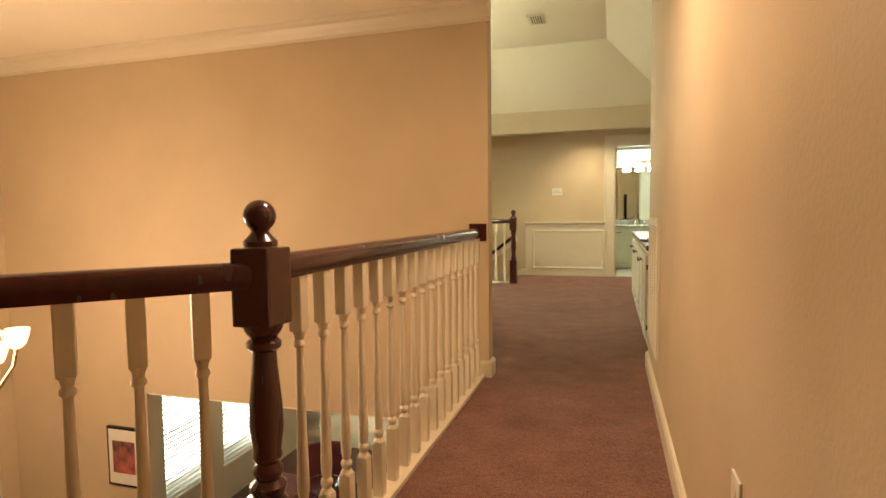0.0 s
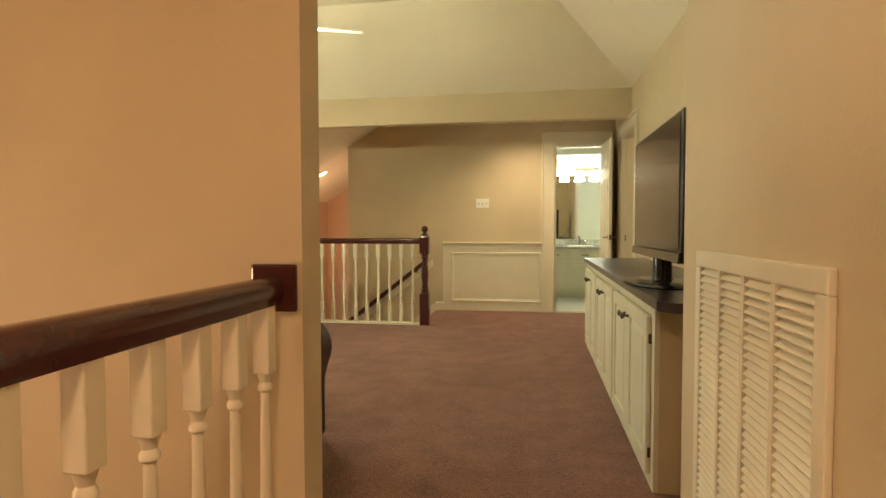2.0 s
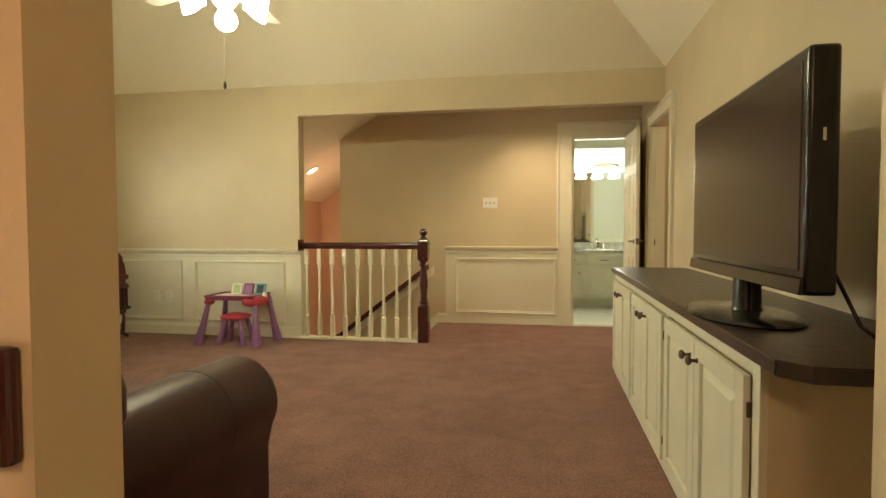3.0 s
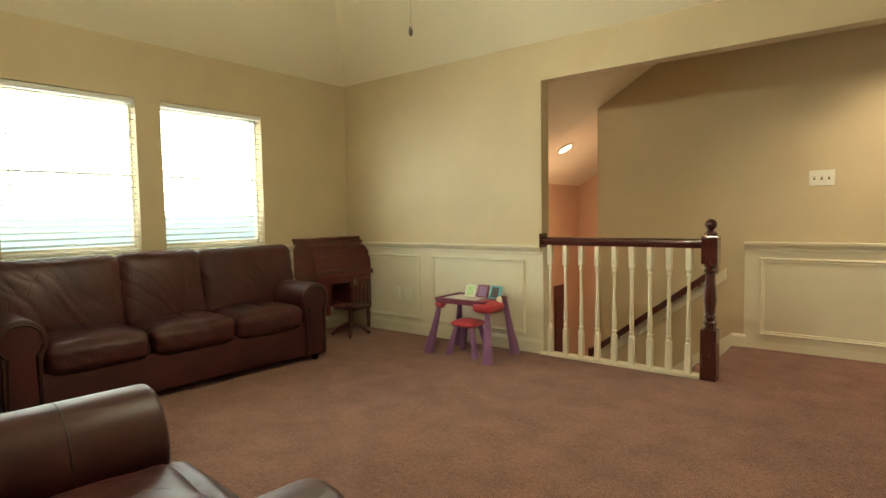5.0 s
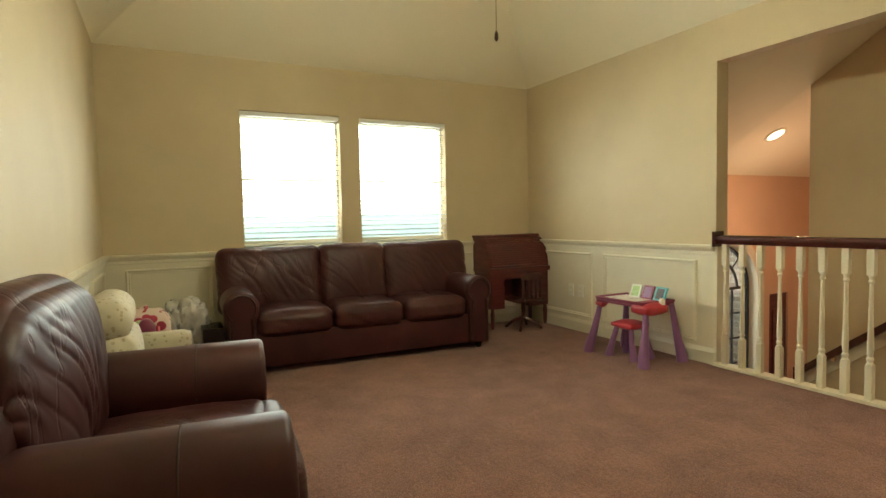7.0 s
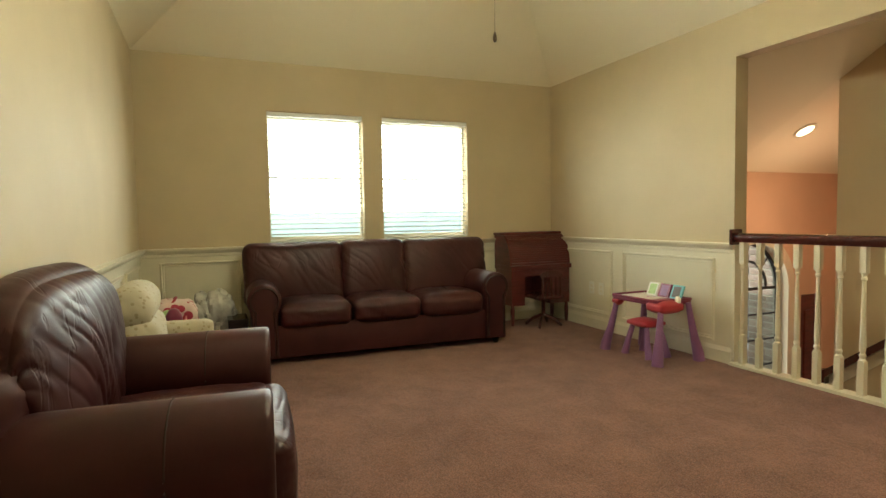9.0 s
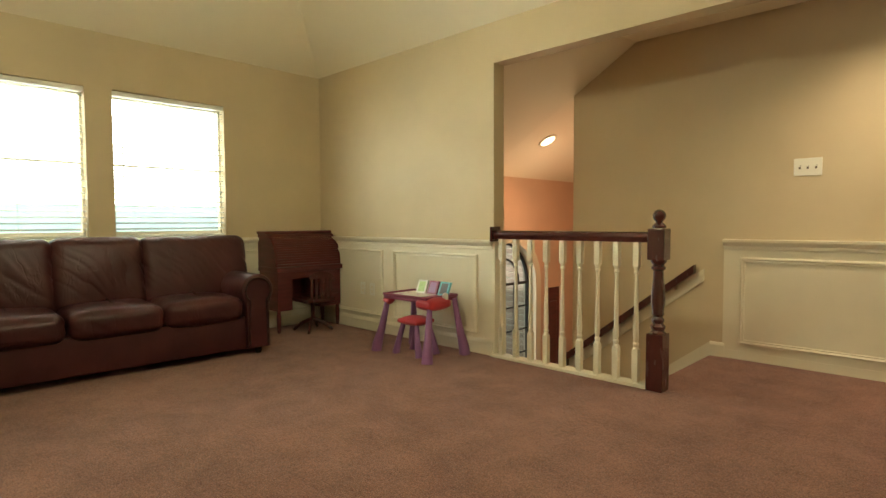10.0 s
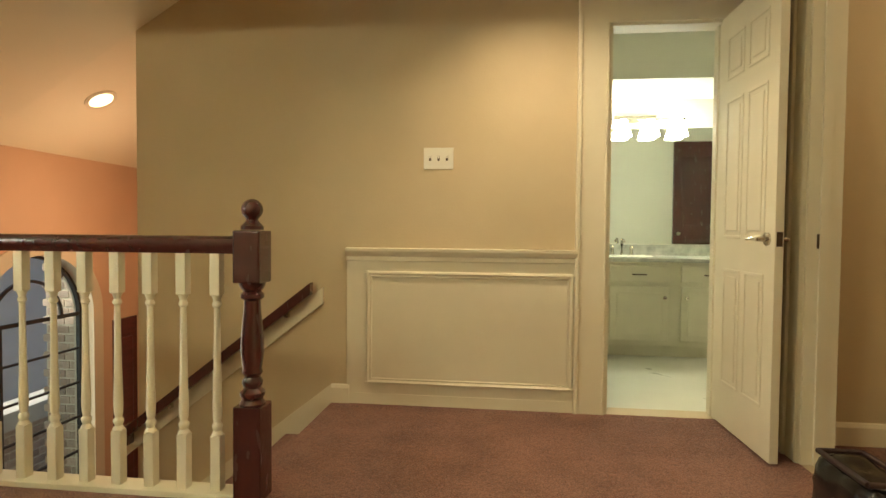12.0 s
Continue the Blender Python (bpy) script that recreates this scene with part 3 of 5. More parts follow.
def window(name, y0, y1, z0, z1, pitch=0.046, tilt=12):
    w = thing(name, "white framed window with pale horizontal blinds, daylight behind", "window", pose(XW, 0, 0), kind="structure")
    bm = bmesh.new()
    for a, b, c, d in ((y0, y0 + 0.02, z0, z1), (y1 - 0.02, y1, z0, z1), (y0, y1, z0, z0 + 0.05), (y0, y1, z1 - 0.05, z1), (y0, y1, (z0 + z1) / 2 - 0.006, (z0 + z1) / 2 + 0.006)):
        bx(bm, -0.13, -0.085, a, b, c, d, 0.004)
    part("window_frame", bm, TRIM, w)
    for a, b in ((z0 + 0.05, (z0 + z1) / 2 - 0.006), ((z0 + z1) / 2 + 0.006, z1 - 0.05)):
        pane = part("pane", box(-0.112, -0.108, y0 + 0.02, y1 - 0.02, a, b), GLASS, w)
        pane.visible_shadow = False
    part("window_sill", box(-0.085, 0.02, y0 - 0.02, y1 + 0.02, z0 - 0.022, z0 + 0.002, 0.006), TRIM, w)
    bl = thing("window_blind", "cream horizontal slat blind, lowered with slats open", "blind", pose(XW - 0.045, (y0 + y1) / 2, 0), group="window blinds")
    wd = y1 - y0 - 0.012
    part("valance", box(-0.022, 0.042, -wd / 2 - 0.003, wd / 2 + 0.003, z1 - 0.040, z1 - 0.004, 0.006), BLIND, bl)
    n = int((z1 - z0 - 0.075) / pitch)
    for k in range(n):
        s = shared("slat", slat_mesh, bl, (0, random.uniform(-0.001, 0.001), z1 - 0.065 - pitch * k), ry=radians(tilt + random.uniform(-2, 2)))
        s.scale = (1, wd, 1)
    part("bottom_rail", box(-0.026, 0.026, -wd / 2, wd / 2, z0 + 0.006, z0 + 0.024, 0.005), BLIND, bl)
    for u in (-0.30, 0.0, 0.30):
        part("ladder_cord", box(0.0262, 0.0274, u - 0.002, u + 0.002, z0 + 0.01, z1 - 0.07), BLIND, bl)
    part("tilt_wand", tube(bmesh.new(), [(0.035, -wd / 2 + 0.06, z1 - 0.08), (0.04, -wd / 2 + 0.06, z1 - 0.75)], 0.004, 6), WHITE, bl, smooth=40)
    return w


for k, w in enumerate(WINS):
    window("window_%d" % (k + 1), *w)
for k, w in enumerate(LOWWINS):
    window("window_%d" % (k + 3), *w, pitch=0.06)

aw = thing("window_5", "tall arched foyer window with cream frame and dark muntins", "window", pose(XF, 0, 0), kind="structure")
for r0, r1, x0, x1, material, nm in ((AR - 0.065, AR + 0.035, -0.15, 0.022, TRIM, "arch_frame"), (AR - 0.085, AR - 0.063, -0.115, -0.080, IRON, "arch_muntin"), (0.275, 0.295, -0.105, -0.085, IRON, "inner_arc")):
    bm = bmesh.new()
    for k in range(28):
        t0, t1 = math.pi * k / 28, math.pi * (k + 1) / 28
        prism(bm, [(AY + r * math.cos(t), AS + r * math.sin(t)) for r, t in ((r0, t0), (r1, t0), (r1, t1), (r0, t1))], "x", x0, x1)
    if nm != "inner_arc":
        for sd in (-1, 1):
            a, b = sorted((AY + sd * r0, AY + sd * r1))
            bx(bm, x0, x1, a, b, AB, AS)
    part(nm, bm, material, aw)
part("sill", box(-0.15, 0.04, AY - AR - 0.03, AY + AR + 0.03, AB - 0.03, AB + 0.03, 0.008), TRIM, aw)
for z in (AS, 0.045, -0.22, -0.485, -0.75):
    part("muntin", box(-0.105, -0.088, AY - AR + 0.06, AY + AR - 0.06, z - (0.014 if z == AS else 0.008), z + (0.014 if z == AS else 0.008)), IRON, aw)
for u in (-0.21, 0.21):
    part("muntin", box(-0.106, -0.089, AY + u - 0.008, AY + u + 0.008, AB, AS), IRON, aw)
for t in (45, 90, 135):
    c, q = math.cos(radians(t)), math.sin(radians(t))
    part("muntin", tube(bmesh.new(), [(-0.097, AY + 0.28 * c, AS + 0.28 * q), (-0.097, AY + 0.455 * c, AS + 0.455 * q)], 0.008, 6), IRON, aw)
pane = part("pane", box(-0.099, -0.095, AY - AR + 0.06, AY + AR - 0.06, AB, AS + AR - 0.09), GLASS, aw)
pane.visible_shadow = False
dr = thing("entry_door", "tall reddish brown wooden entry door", "door", pose(XF - 0.06, 10.85, LOW + 0.003), kind="structure")
part("leaf", box(0, 0.045, 0, 0.31, 0, 2.96, 0.004), DESKWOOD, dr)
for a, b in ((0.25, 1.35), (1.5, 2.8)):
    part("panel", box(0.04, 0.056, 0.06, 0.25, a, b, 0.012), DESKWOOD, dr)

# outdoors: ground, neighbouring house, brick reveal, plain bright sky behind the blinds
structure("ground", box(-80, XF - 0.17, -60, 80, LOW - 0.5, LOW - 0.25), LAWN, "lawn outside the house", "ground")
structure("backdrop", box(-7.2, -7.18, 2.5, 9.6, -2.9, 4.5), SKYGLOW, "plain bright overcast sky outside the windows", "backdrop")
house = thing("neighbour_house", "grey sided house across the lawn", "house", pose(-7.6, 18, LOW - 0.25))
bm = bmesh.new()
for k in range(26):
    prism(bm, [(0.0, 0.2 * k), (0.03, 0.2 * k), (0.0, 0.2 * k + 0.2)], "y", -8, 8)
bx(bm, -6, 0, -8, 8, 0, 5.2)
part("wall", bm, SIDING, house)
part("roof", prism(bmesh.new(), [(0.6, 5.1), (-3, 7.6), (-6.6, 5.1)], "y", -8.4, 8.4), IRON, house, "dark shingle roof")
pier = thing("brick_pier", "tan brick pier outside the arched window", "pier", pose(XF - 0.52, 10.97, LOW - 0.25))
brick_mesh = bpy.data.meshes.new("brick")
bm = box(-0.1, 0.1, -0.047, 0.047, 0, 0.06, 0.004, seg=1)
bm.to_mesh(brick_mesh)
bm.free()
brick_mesh.materials.append(BRICKM)
part("mortar", box(-0.19, 0.19, 0.006, 0.41, 0, 4.0), TRIM, pier)
for k in range(52):
    for u in (-0.1, 0.11):
        shared("brick", brick_mesh, pier, (u + (0.02 if k % 2 else -0.02), 0.045, 0.075 * k))
    for v in (0.15, 0.32):
        shared("brick", brick_mesh, pier, (0.155, v, 0.075 * k), rz=radians(90))

porch = thing("porch_wall", "low tan brick porch wall with a white cap", "wall", pose(-4.62, 11.9, LOW - 0.25))
part("cap", box(-0.16, 0.16, -2.2, 3.0, 2.17, 2.335, 0.01), WHITE, porch, "white painted cap")
part("mortar", box(-0.10, 0.048, -2.2, 3.0, 0.0, 2.17), TRIM, porch)
for k in range(16):
    for n in range(17):
        shared("brick", brick_mesh, porch, (0.01, -1.9 + 0.212 * n + (0.106 if k % 2 else 0.0), 0.965 + 0.075 * k), rz=radians(90))

# ---- balustrades ----
bal = bmesh.new()
bx(bal, -0.019, 0.019, -0.019, 0.019, 0.0, 0.205, 0.002, seg=1)
lathe(bal, [(0.019, 0.2), (0.021, 0.208), (0.013, 0.222), (0.018, 0.235), (0.018, 0.243), (0.012, 0.252), (0.0155, 0.27), (0.0165, 0.30), (0.013, 0.45), (0.0105, 0.64), (0.010, 0.668), (0.016, 0.674), (0.016, 0.682), (0.0115, 0.690), (0.013, 0.698), (0.019, 0.715)], 12)
bx(bal, -0.019, 0.019, -0.019, 0.019, 0.712, 0.90, 0.002, seg=1)
bal_mesh = bpy.data.meshes.new("baluster")
bal.to_mesh(bal_mesh)
bal.free()
bal_mesh.materials.append(TRIM)
bal_mesh.shade_smooth()
bal_mesh.set_sharp_from_angle(angle=radians(35))
RAILP = [(-0.021, 0.877), (0.021, 0.877), (0.023, 0.889), (0.028, 0.899), (0.029, 0.917), (0.024, 0.933), (0.010, 0.940), (-0.010, 0.940), (-0.024, 0.933), (-0.029, 0.917), (-0.028, 0.899), (-0.023, 0.889)]


def newel(parent, x):
    bm = bx(bmesh.new(), -0.05, 0.05, -0.05, 0.05, 0.0, 0.34, 0.004)
    part("base_block", bm, MAHOGANY, parent, loc=(x, 0, 0))
    bm = lathe(bmesh.new(), [(0.044, 0.335), (0.046, 0.345), (0.036, 0.36), (0.044, 0.375), (0.044, 0.385), (0.030, 0.40), (0.036, 0.415), (0.036, 0.425), (0.027, 0.44), (0.036, 0.455), (0.033, 0.47), (0.041, 0.53), (0.039, 0.58), (0.030, 0.68), (0.029, 0.712), (0.041, 0.722), (0.041, 0.735), (0.031, 0.745), (0.041, 0.757), (0.046, 0.768), (0.047, 0.78)], 20)
    part("turned_shaft", bm, MAHOGANY, parent, smooth=35, loc=(x, 0, 0))
    part("top_block", box(-0.05, 0.05, -0.05, 0.05, 0.775, 0.960, 0.007), MAHOGANY, parent, loc=(x, 0, 0))
    ball = [(0.040, 0.962), (0.040, 0.975), (0.030, 0.985), (0.024, 0.992), (0.020, 0.998)]
    ball += [(0.038 * math.sin(radians(a)), 1.034 - 0.038 * math.cos(radians(a))) for a in range(38, 180, 12)]
    part("finial", lathe(bmesh.new(), ball + [(0.002, 1.072)], 20), MAHOGANY, parent, smooth=35, loc=(x, 0, 0))


def balustrade(m, length, spots, label, newels=(), plate=None, shoe=0.0):
    """A run of balusters; local x runs along it."""
    b = thing("balustrade", label, "railing", m)
    part("handrail", prism(bmesh.new(), RAILP, "x", 0.0, length), MAHOGANY, b, "dark mahogany handrail", smooth=50)
    part("shoe_rail", box(0.0, length, -0.045, 0.045, 0.0, 0.022, 0.004), TRIM, b)
    for x in spots:
        shared("baluster", bal_mesh, b, (x, 0, 0.015))
    for x in newels:
        newel(b, x)
    if plate is not None:
        part("wall_plate", box(plate - 0.018, plate, -0.055, 0.055, 0.857, 0.968, 0.006), MAHOGANY, b, "dark wall plate")
    return b


balustrade(pose(RX, 1.70, 0, 0, 0, 90), YV - 1.70, [YV - 1.70 - 0.062 - 0.1265 * k for k in range(17)], "dark mahogany handrail on cream turned balusters along the void", newels=(0.018,), plate=YV - 1.70)
run = math.atan2(-1.0, -0.95)
balustrade(pose(RX, 1.70, -0.012, 0, 0, math.degrees(run)), 1.4, [0.125 + 0.1265 * k for k in range(10)], "dark mahogany handrail on cream balusters, angled run")
balustrade(pose(XO, 8.60, 0), 1.24, [0.075 + 0.129 * k for k in range(9)], "dark mahogany handrail on cream turned balusters above the stairs", newels=(1.24,), plate=0.022)

hr = thing("stair_handrail", "dark wooden handrail on a cream board along the stair wall", "handrail", pose(-1.20, YD, 0.675))
ang = -math.atan(slope)
part("backing_board", prism(bmesh.new(), [(0.05, -0.03), (0.05, -0.12), (-1.15, -0.12 - 1.2 * slope), (-1.15, -0.02 - 1.2 * slope)], "y", -0.02, 0), TRIM, hr)
part("rail", prism(bmesh.new(), [(0.0, 0.0), (0.0, -0.065), (-1.10, -0.065 - 1.10 * slope), (-1.10, -1.10 * slope)], "y", -0.085, -0.035), MAHOGANY, hr)
for x in (-0.15, -0.85):
    part("bracket", box(x - 0.01, x + 0.01, -0.05, -0.015, x * slope - 0.085, x * slope - 0.06, 0.003), NICKEL, hr)
part("end_bracket", box(-1.13, -1.09, -0.09, 0.0, -0.11 - 1.1 * slope, 0.005 - 1.1 * slope, 0.006), MAHOGANY, hr)

# ---- things of the hall ----
gr = thing("air_grille", "cream painted metal return-air grille in the hall wall", "grille", pose(HR, 3.965, 0.62, 0, 0, 90))
bm = bmesh.new()
for a, b, c, d in ((-0.335, 0.335, 0.33, 0.372), (-0.335, 0.335, -0.372, -0.33), (-0.335, -0.295, -0.33, 0.33), (0.295, 0.335, -0.33, 0.33)):
    bx(bm, a, b, 0.0, 0.014, c, d, 0.004)
part("frame", bm, TRIM, gr)
part("backing", box(-0.30, 0.30, 0.0005, 0.003, -0.335, 0.335), PAINT, gr)
sl = bmesh.new()
prism(sl, [(0.002, 0.0075), (0.013, -0.005), (0.013, -0.0075), (0.002, 0.0045)], "x", -0.297, 0.297)
gm = bpy.data.meshes.new("slat")
sl.to_mesh(gm)
sl.free()
gm.materials.append(TRIM)
for k in range(36):
    shared("slat", gm, gr, (0, 0, -0.318 + 0.0182 * k))
for u in (-0.148, 0.0, 0.148):
    part("divider", box(u - 0.008, u + 0.008, 0.002, 0.0145, -0.331, 0.331), TRIM, gr)


def plate(m, gangs=1, outlet=False, label="cream wall switch plate", cat="switch"):
    w = 0.07 + 0.046 * (gangs - 1)
    t = thing("outlet" if outlet else "light_switch", label, cat, m)
    part("cover", box(-w / 2, w / 2, 0, 0.006, -0.058, 0.058, 0.003), WHITE, t)
    for k in range(gangs):
        u = (k - (gangs - 1) / 2) * 0.046
        if outlet:
            for v in (-0.02, 0.02):
                part("socket", box(u - 0.016, u + 0.016, 0.004, 0.008, v - 0.013, v + 0.013, 0.003), TRIM, t)
        else:
            part("slot", box(u - 0.006, u + 0.006, 0.0055, 0.0068, -0.013, 0.013), BRONZE, t)
            part("toggle", box(u - 0.004, u + 0.004, 0.005, 0.018, 0.0, 0.012, 0.002), WHITE, t)
    return t


plate(pose(-0.508, YD, 1.357, 0, 0, 180), 3, label="cream triple light switch on the tan wall")
plate(pose(-3.70, YN - 0.006, 0.385, 0, 0, 180), 1, True, "cream double outlet on the wainscot", "outlet")
plate(pose(-3.84, YN - 0.006, 0.385, 0, 0, 180), 1, True, "cream double outlet on the wainscot", "outlet")
plate(pose(HR, 1.77, 0.455, 0, 0, 90), 1, True, "cream outlet low on the hall wall", "outlet")

# unseen fixture, added to go with the side room's fill light
sr = thing("side_room_fill_lamp", "round ceiling lamp added out of view beyond the side doorway, lit", "ceiling lamp", pose(2.3, 8.5, 2.499))
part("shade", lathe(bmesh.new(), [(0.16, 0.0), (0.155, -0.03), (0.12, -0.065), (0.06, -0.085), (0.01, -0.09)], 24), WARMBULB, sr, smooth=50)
hl = thing("hall_ceiling_lamp", "round cream ceiling lamp in the hall, lit", "ceiling lamp", pose(0.0, 2.3, 2.309))
part("shade", lathe(bmesh.new(), [(0.16, 0.0), (0.155, -0.03), (0.12, -0.065), (0.06, -0.085), (0.01, -0.09)], 24), WARMBULB, hl, smooth=50)
part("rim", lathe(bmesh.new(), [(0.175, 0.0), (0.178, -0.012), (0.165, -0.02)], 24), NICKEL, hl, smooth=50)

# chandelier hanging in the void
ch = thing("chandelier", "brass chandelier with curved arms and lit glass cups", "chandelier", pose(-2.98, 2.42, 0.33))
part("column", lathe(bmesh.new(), [(0.01, -0.32), (0.05, -0.28), (0.03, -0.2), (0.06, -0.1), (0.03, 0.05), (0.05, 0.2), (0.02, 0.4)], 14), BRASS, ch, smooth=50)
part("chain", tube(bmesh.new(), [(0, 0, 0.4), (0, 0, 1.979)], 0.012, 8), BRASS, ch)
for k in range(6):
    a = radians(60 * k + 12)
    c, s = math.cos(a), math.sin(a)
    pts = [(r * c, r * s, z) for r, z in ((0.03, -0.22), (0.15, -0.30), (0.30, -0.26), (0.40, -0.12), (0.42, -0.02))]
    arm = part("arm", tube(bmesh.new(), pts, 0.011, 8), BRASS, ch, smooth=50)
    part("glass_cup", lathe(bmesh.new(), [(0.02, -0.02), (0.045, 0.0), (0.062, 0.05), (0.068, 0.09), (0.05, 0.088), (0.01, 0.03)], 14, at=(0.42 * c, 0.42 * s, 0)), CUPGLOW, arm, smooth=60)
    part("scroll", tube(bmesh.new(), [(r * c, r * s, z) for r, z in ((0.03, 0.28), (0.14, 0.36), (0.26, 0.28), (0.36, 0.10), (0.41, 0.0))], 0.008, 8), BRASS, ch, smooth=50)

# downstairs things glimpsed below the balcony
pf = thing("picture_frame", "dark framed print with a red flower on the wall", "picture", pose(-3.34, YV, -0.86, 0, 0, 180))
part("frame", box(-0.17, 0.17, 0, 0.03, -0.24, 0.24, 0.006), BLACK, pf)
part("mat_board", box(-0.15, 0.15, 0.03, 0.033, -0.22, 0.22), WHITE, pf)
part("print", box(-0.11, 0.11, 0.033, 0.035, -0.13, 0.13), PICTURE, pf)
for cx, cy, rz in ((-2.9, 6.4, 200), (-1.9, 6.9, 160)):
    c = thing("upholstered_chair", "maroon upholstered high-backed dining chair", "chair", pose(cx, cy, LOW, 0, 0, rz), group="downstairs chairs")
    part("seat", cushion(bmesh.new(), (-0.27, -0.27, 0.36), (0.27, 0.27, 0.50), 0.05), MAROON, c, smooth=60)
    part("backrest", cushion(bmesh.new(), (-0.27, 0.20, 0.45), (0.27, 0.30, 1.15), 0.05), MAROON, c, smooth=60)
    for u in (-0.23, 0.23):
        for v in (-0.23, 0.24):
            part("leg", lathe(bmesh.new(), [(0.018, 0), (0.028, 0.38)], 8, at=(u, v, 0)), MAHOGANY, c)
tb = thing("dining_table", "dark wooden table with a pale runner", "table", pose(-2.6, 5.6, LOW))
part("tabletop", box(-0.8, 0.8, -0.5, 0.5, 0.72, 0.76, 0.01), MAHOGANY, tb)
for u in (-0.7, 0.7):
    for v in (-0.4, 0.4):
        part("leg", lathe(bmesh.new(), [(0.025, 0), (0.04, 0.3), (0.03, 0.4), (0.045, 0.72)], 10, at=(u, v, 0)), MAHOGANY, tb, smooth=50)
cb = thing("crystal_bowl", "clear cut-glass bowl on the downstairs table", "bowl", pose(-2.5, 5.55, LOW + 0.76))
part("bowl", lathe(bmesh.new(), [(0.06, 0), (0.03, 0.03), (0.05, 0.08), (0.15, 0.18), (0.19, 0.26), (0.17, 0.26), (0.10, 0.14), (0.02, 0.08)], 16), GLASS, cb, smooth=50)
so = thing("maroon_sofa", "maroon cloth sofa downstairs", "sofa", pose(-2.2, 4.7, LOW, 0, 0, 180))
part("base", cushion(bmesh.new(), (-0.9, -0.45, 0.05), (0.9, 0.45, 0.42), 0.05), MAROON, so, smooth=60)
part("backrest", cushion(bmesh.new(), (-0.9, 0.2, 0.35), (0.9, 0.45, 0.88), 0.07), MAROON, so, smooth=60)
for s in (-1, 1):
    part("arm", cushion(bmesh.new(), (s * 0.92 - 0.12, -0.45, 0.1), (s * 0.92 + 0.12, 0.45, 0.62), 0.07), MAROON, so, smooth=60)

# ---- media cabinet, television ----
CX, C0, C1, CH = 0.60, 5.00, 7.77, 0.745
cab = thing("media_cabinet", "long cream painted base cabinet with raised-panel doors", "cabinet", pose(CX, C0, 0))
cl = C1 - C0
part("body", box(0.02, XE - CX - 0.002, 0.0, cl, 0.0, CH, 0.002), PAINT, cab, "tan painted cabinet side")
bm = bmesh.new()
for a, b, c, d in ((0, 0.05, 0, CH), (cl - 0.04, cl, 0, CH), (0.05, cl - 0.04, CH - 0.045, CH), (0.05, cl - 0.04, 0.0, 0.05), (1.0, 1.06, 0.05, CH - 0.045), (1.885, 1.945, 0.05, CH - 0.045)):
    bx(bm, 0.0, 0.021, a, b, c, d, 0.0015, seg=1)
part("face_frame", bm, CREAM, cab)
for a, b in ((0.055, 1.0), (1.06, 1.885), (1.945, 2.725)):
    mid = (a + b) / 2
    for p, q, knob in ((a, mid - 0.003, mid - 0.045), (mid + 0.003, b, mid + 0.045)):
        z0, z1, st = 0.052, CH - 0.05, 0.065
        door = part("door", box(-0.0035, -0.001, p + 0.002, q - 0.002, z0 + 0.002, z1 - 0.002), CREAM, cab)
        for name, e, f, c, d in (("stile", p, p + st, z0, z1), ("stile", q - st, q, z0, z1), ("rail", p + st, q - st, z0, z0 + st), ("rail", p + st, q - st, z1 - st, z1)):
            part(name, box(-0.020, -0.003, e, f, c, d, 0.003), CREAM, door)
        e, f, c, d = p + st, q - st, z0 + st, z1 - st
        bm = bx(bmesh.new(), -0.008, -0.003, e, f, c, d)
        g = 0.035
        lo = [(-0.008, e + 0.006, c + 0.006), (-0.008, f - 0.006, c + 0.006), (-0.008, f - 0.006, d - 0.006), (-0.008, e + 0.006, d - 0.006)]
        hi = [(-0.018, e + g, c + g), (-0.018, f - g, c + g), (-0.018, f - g, d - g), (-0.018, e + g, d - g)]
        lv, hv = [bm.verts.new(v) for v in lo], [bm.verts.new(v) for v in hi]
        fs = [bm.faces.new(hv)] + [bm.faces.new((lv[k], lv[(k + 1) % 4], hv[(k + 1) % 4], hv[k])) for k in range(4)]
        bmesh.ops.recalc_face_normals(bm, faces=bm.faces[:])
        part("raised_panel", bm, CREAM, door)
        rot = Matrix.Rotation(radians(-90), 4, "Y")
        part("knob", lathe(bmesh.new(), [(0.009, 0.0), (0.006, 0.008), (0.006, 0.018), (0.016, 0.026), (0.017, 0.032), (0.010, 0.038), (0.001, 0.039)], 14, at=(-0.020, knob, CH - 0.115), m=rot), BRONZE, door, "dark bronze knob", smooth=50)
        for hz in (z0 + 0.09, z1 - 0.09):
            hy = p if p == a else q
            part("hinge", box(-0.012, 0.0, hy - 0.005, hy + 0.005, hz - 0.02, hz + 0.02, 0.002), BRONZE, door)
top = thing("countertop", "dark brown laminate countertop with clipped corner", "countertop", pose(CX, C0, CH))
part("slab", prism(bmesh.new(), [(-0.02, -0.15), (0.03, -0.205), (XE - CX - 0.002, -0.205), (XE - CX - 0.002, cl + 0.02), (-0.02, cl + 0.02)], "z", 0.0, 0.038), COUNTER, top)
part("front_edge", box(-0.025, -0.0195, -0.148, cl + 0.02, 0.003, 0.036, 0.002), COUNTER, top)

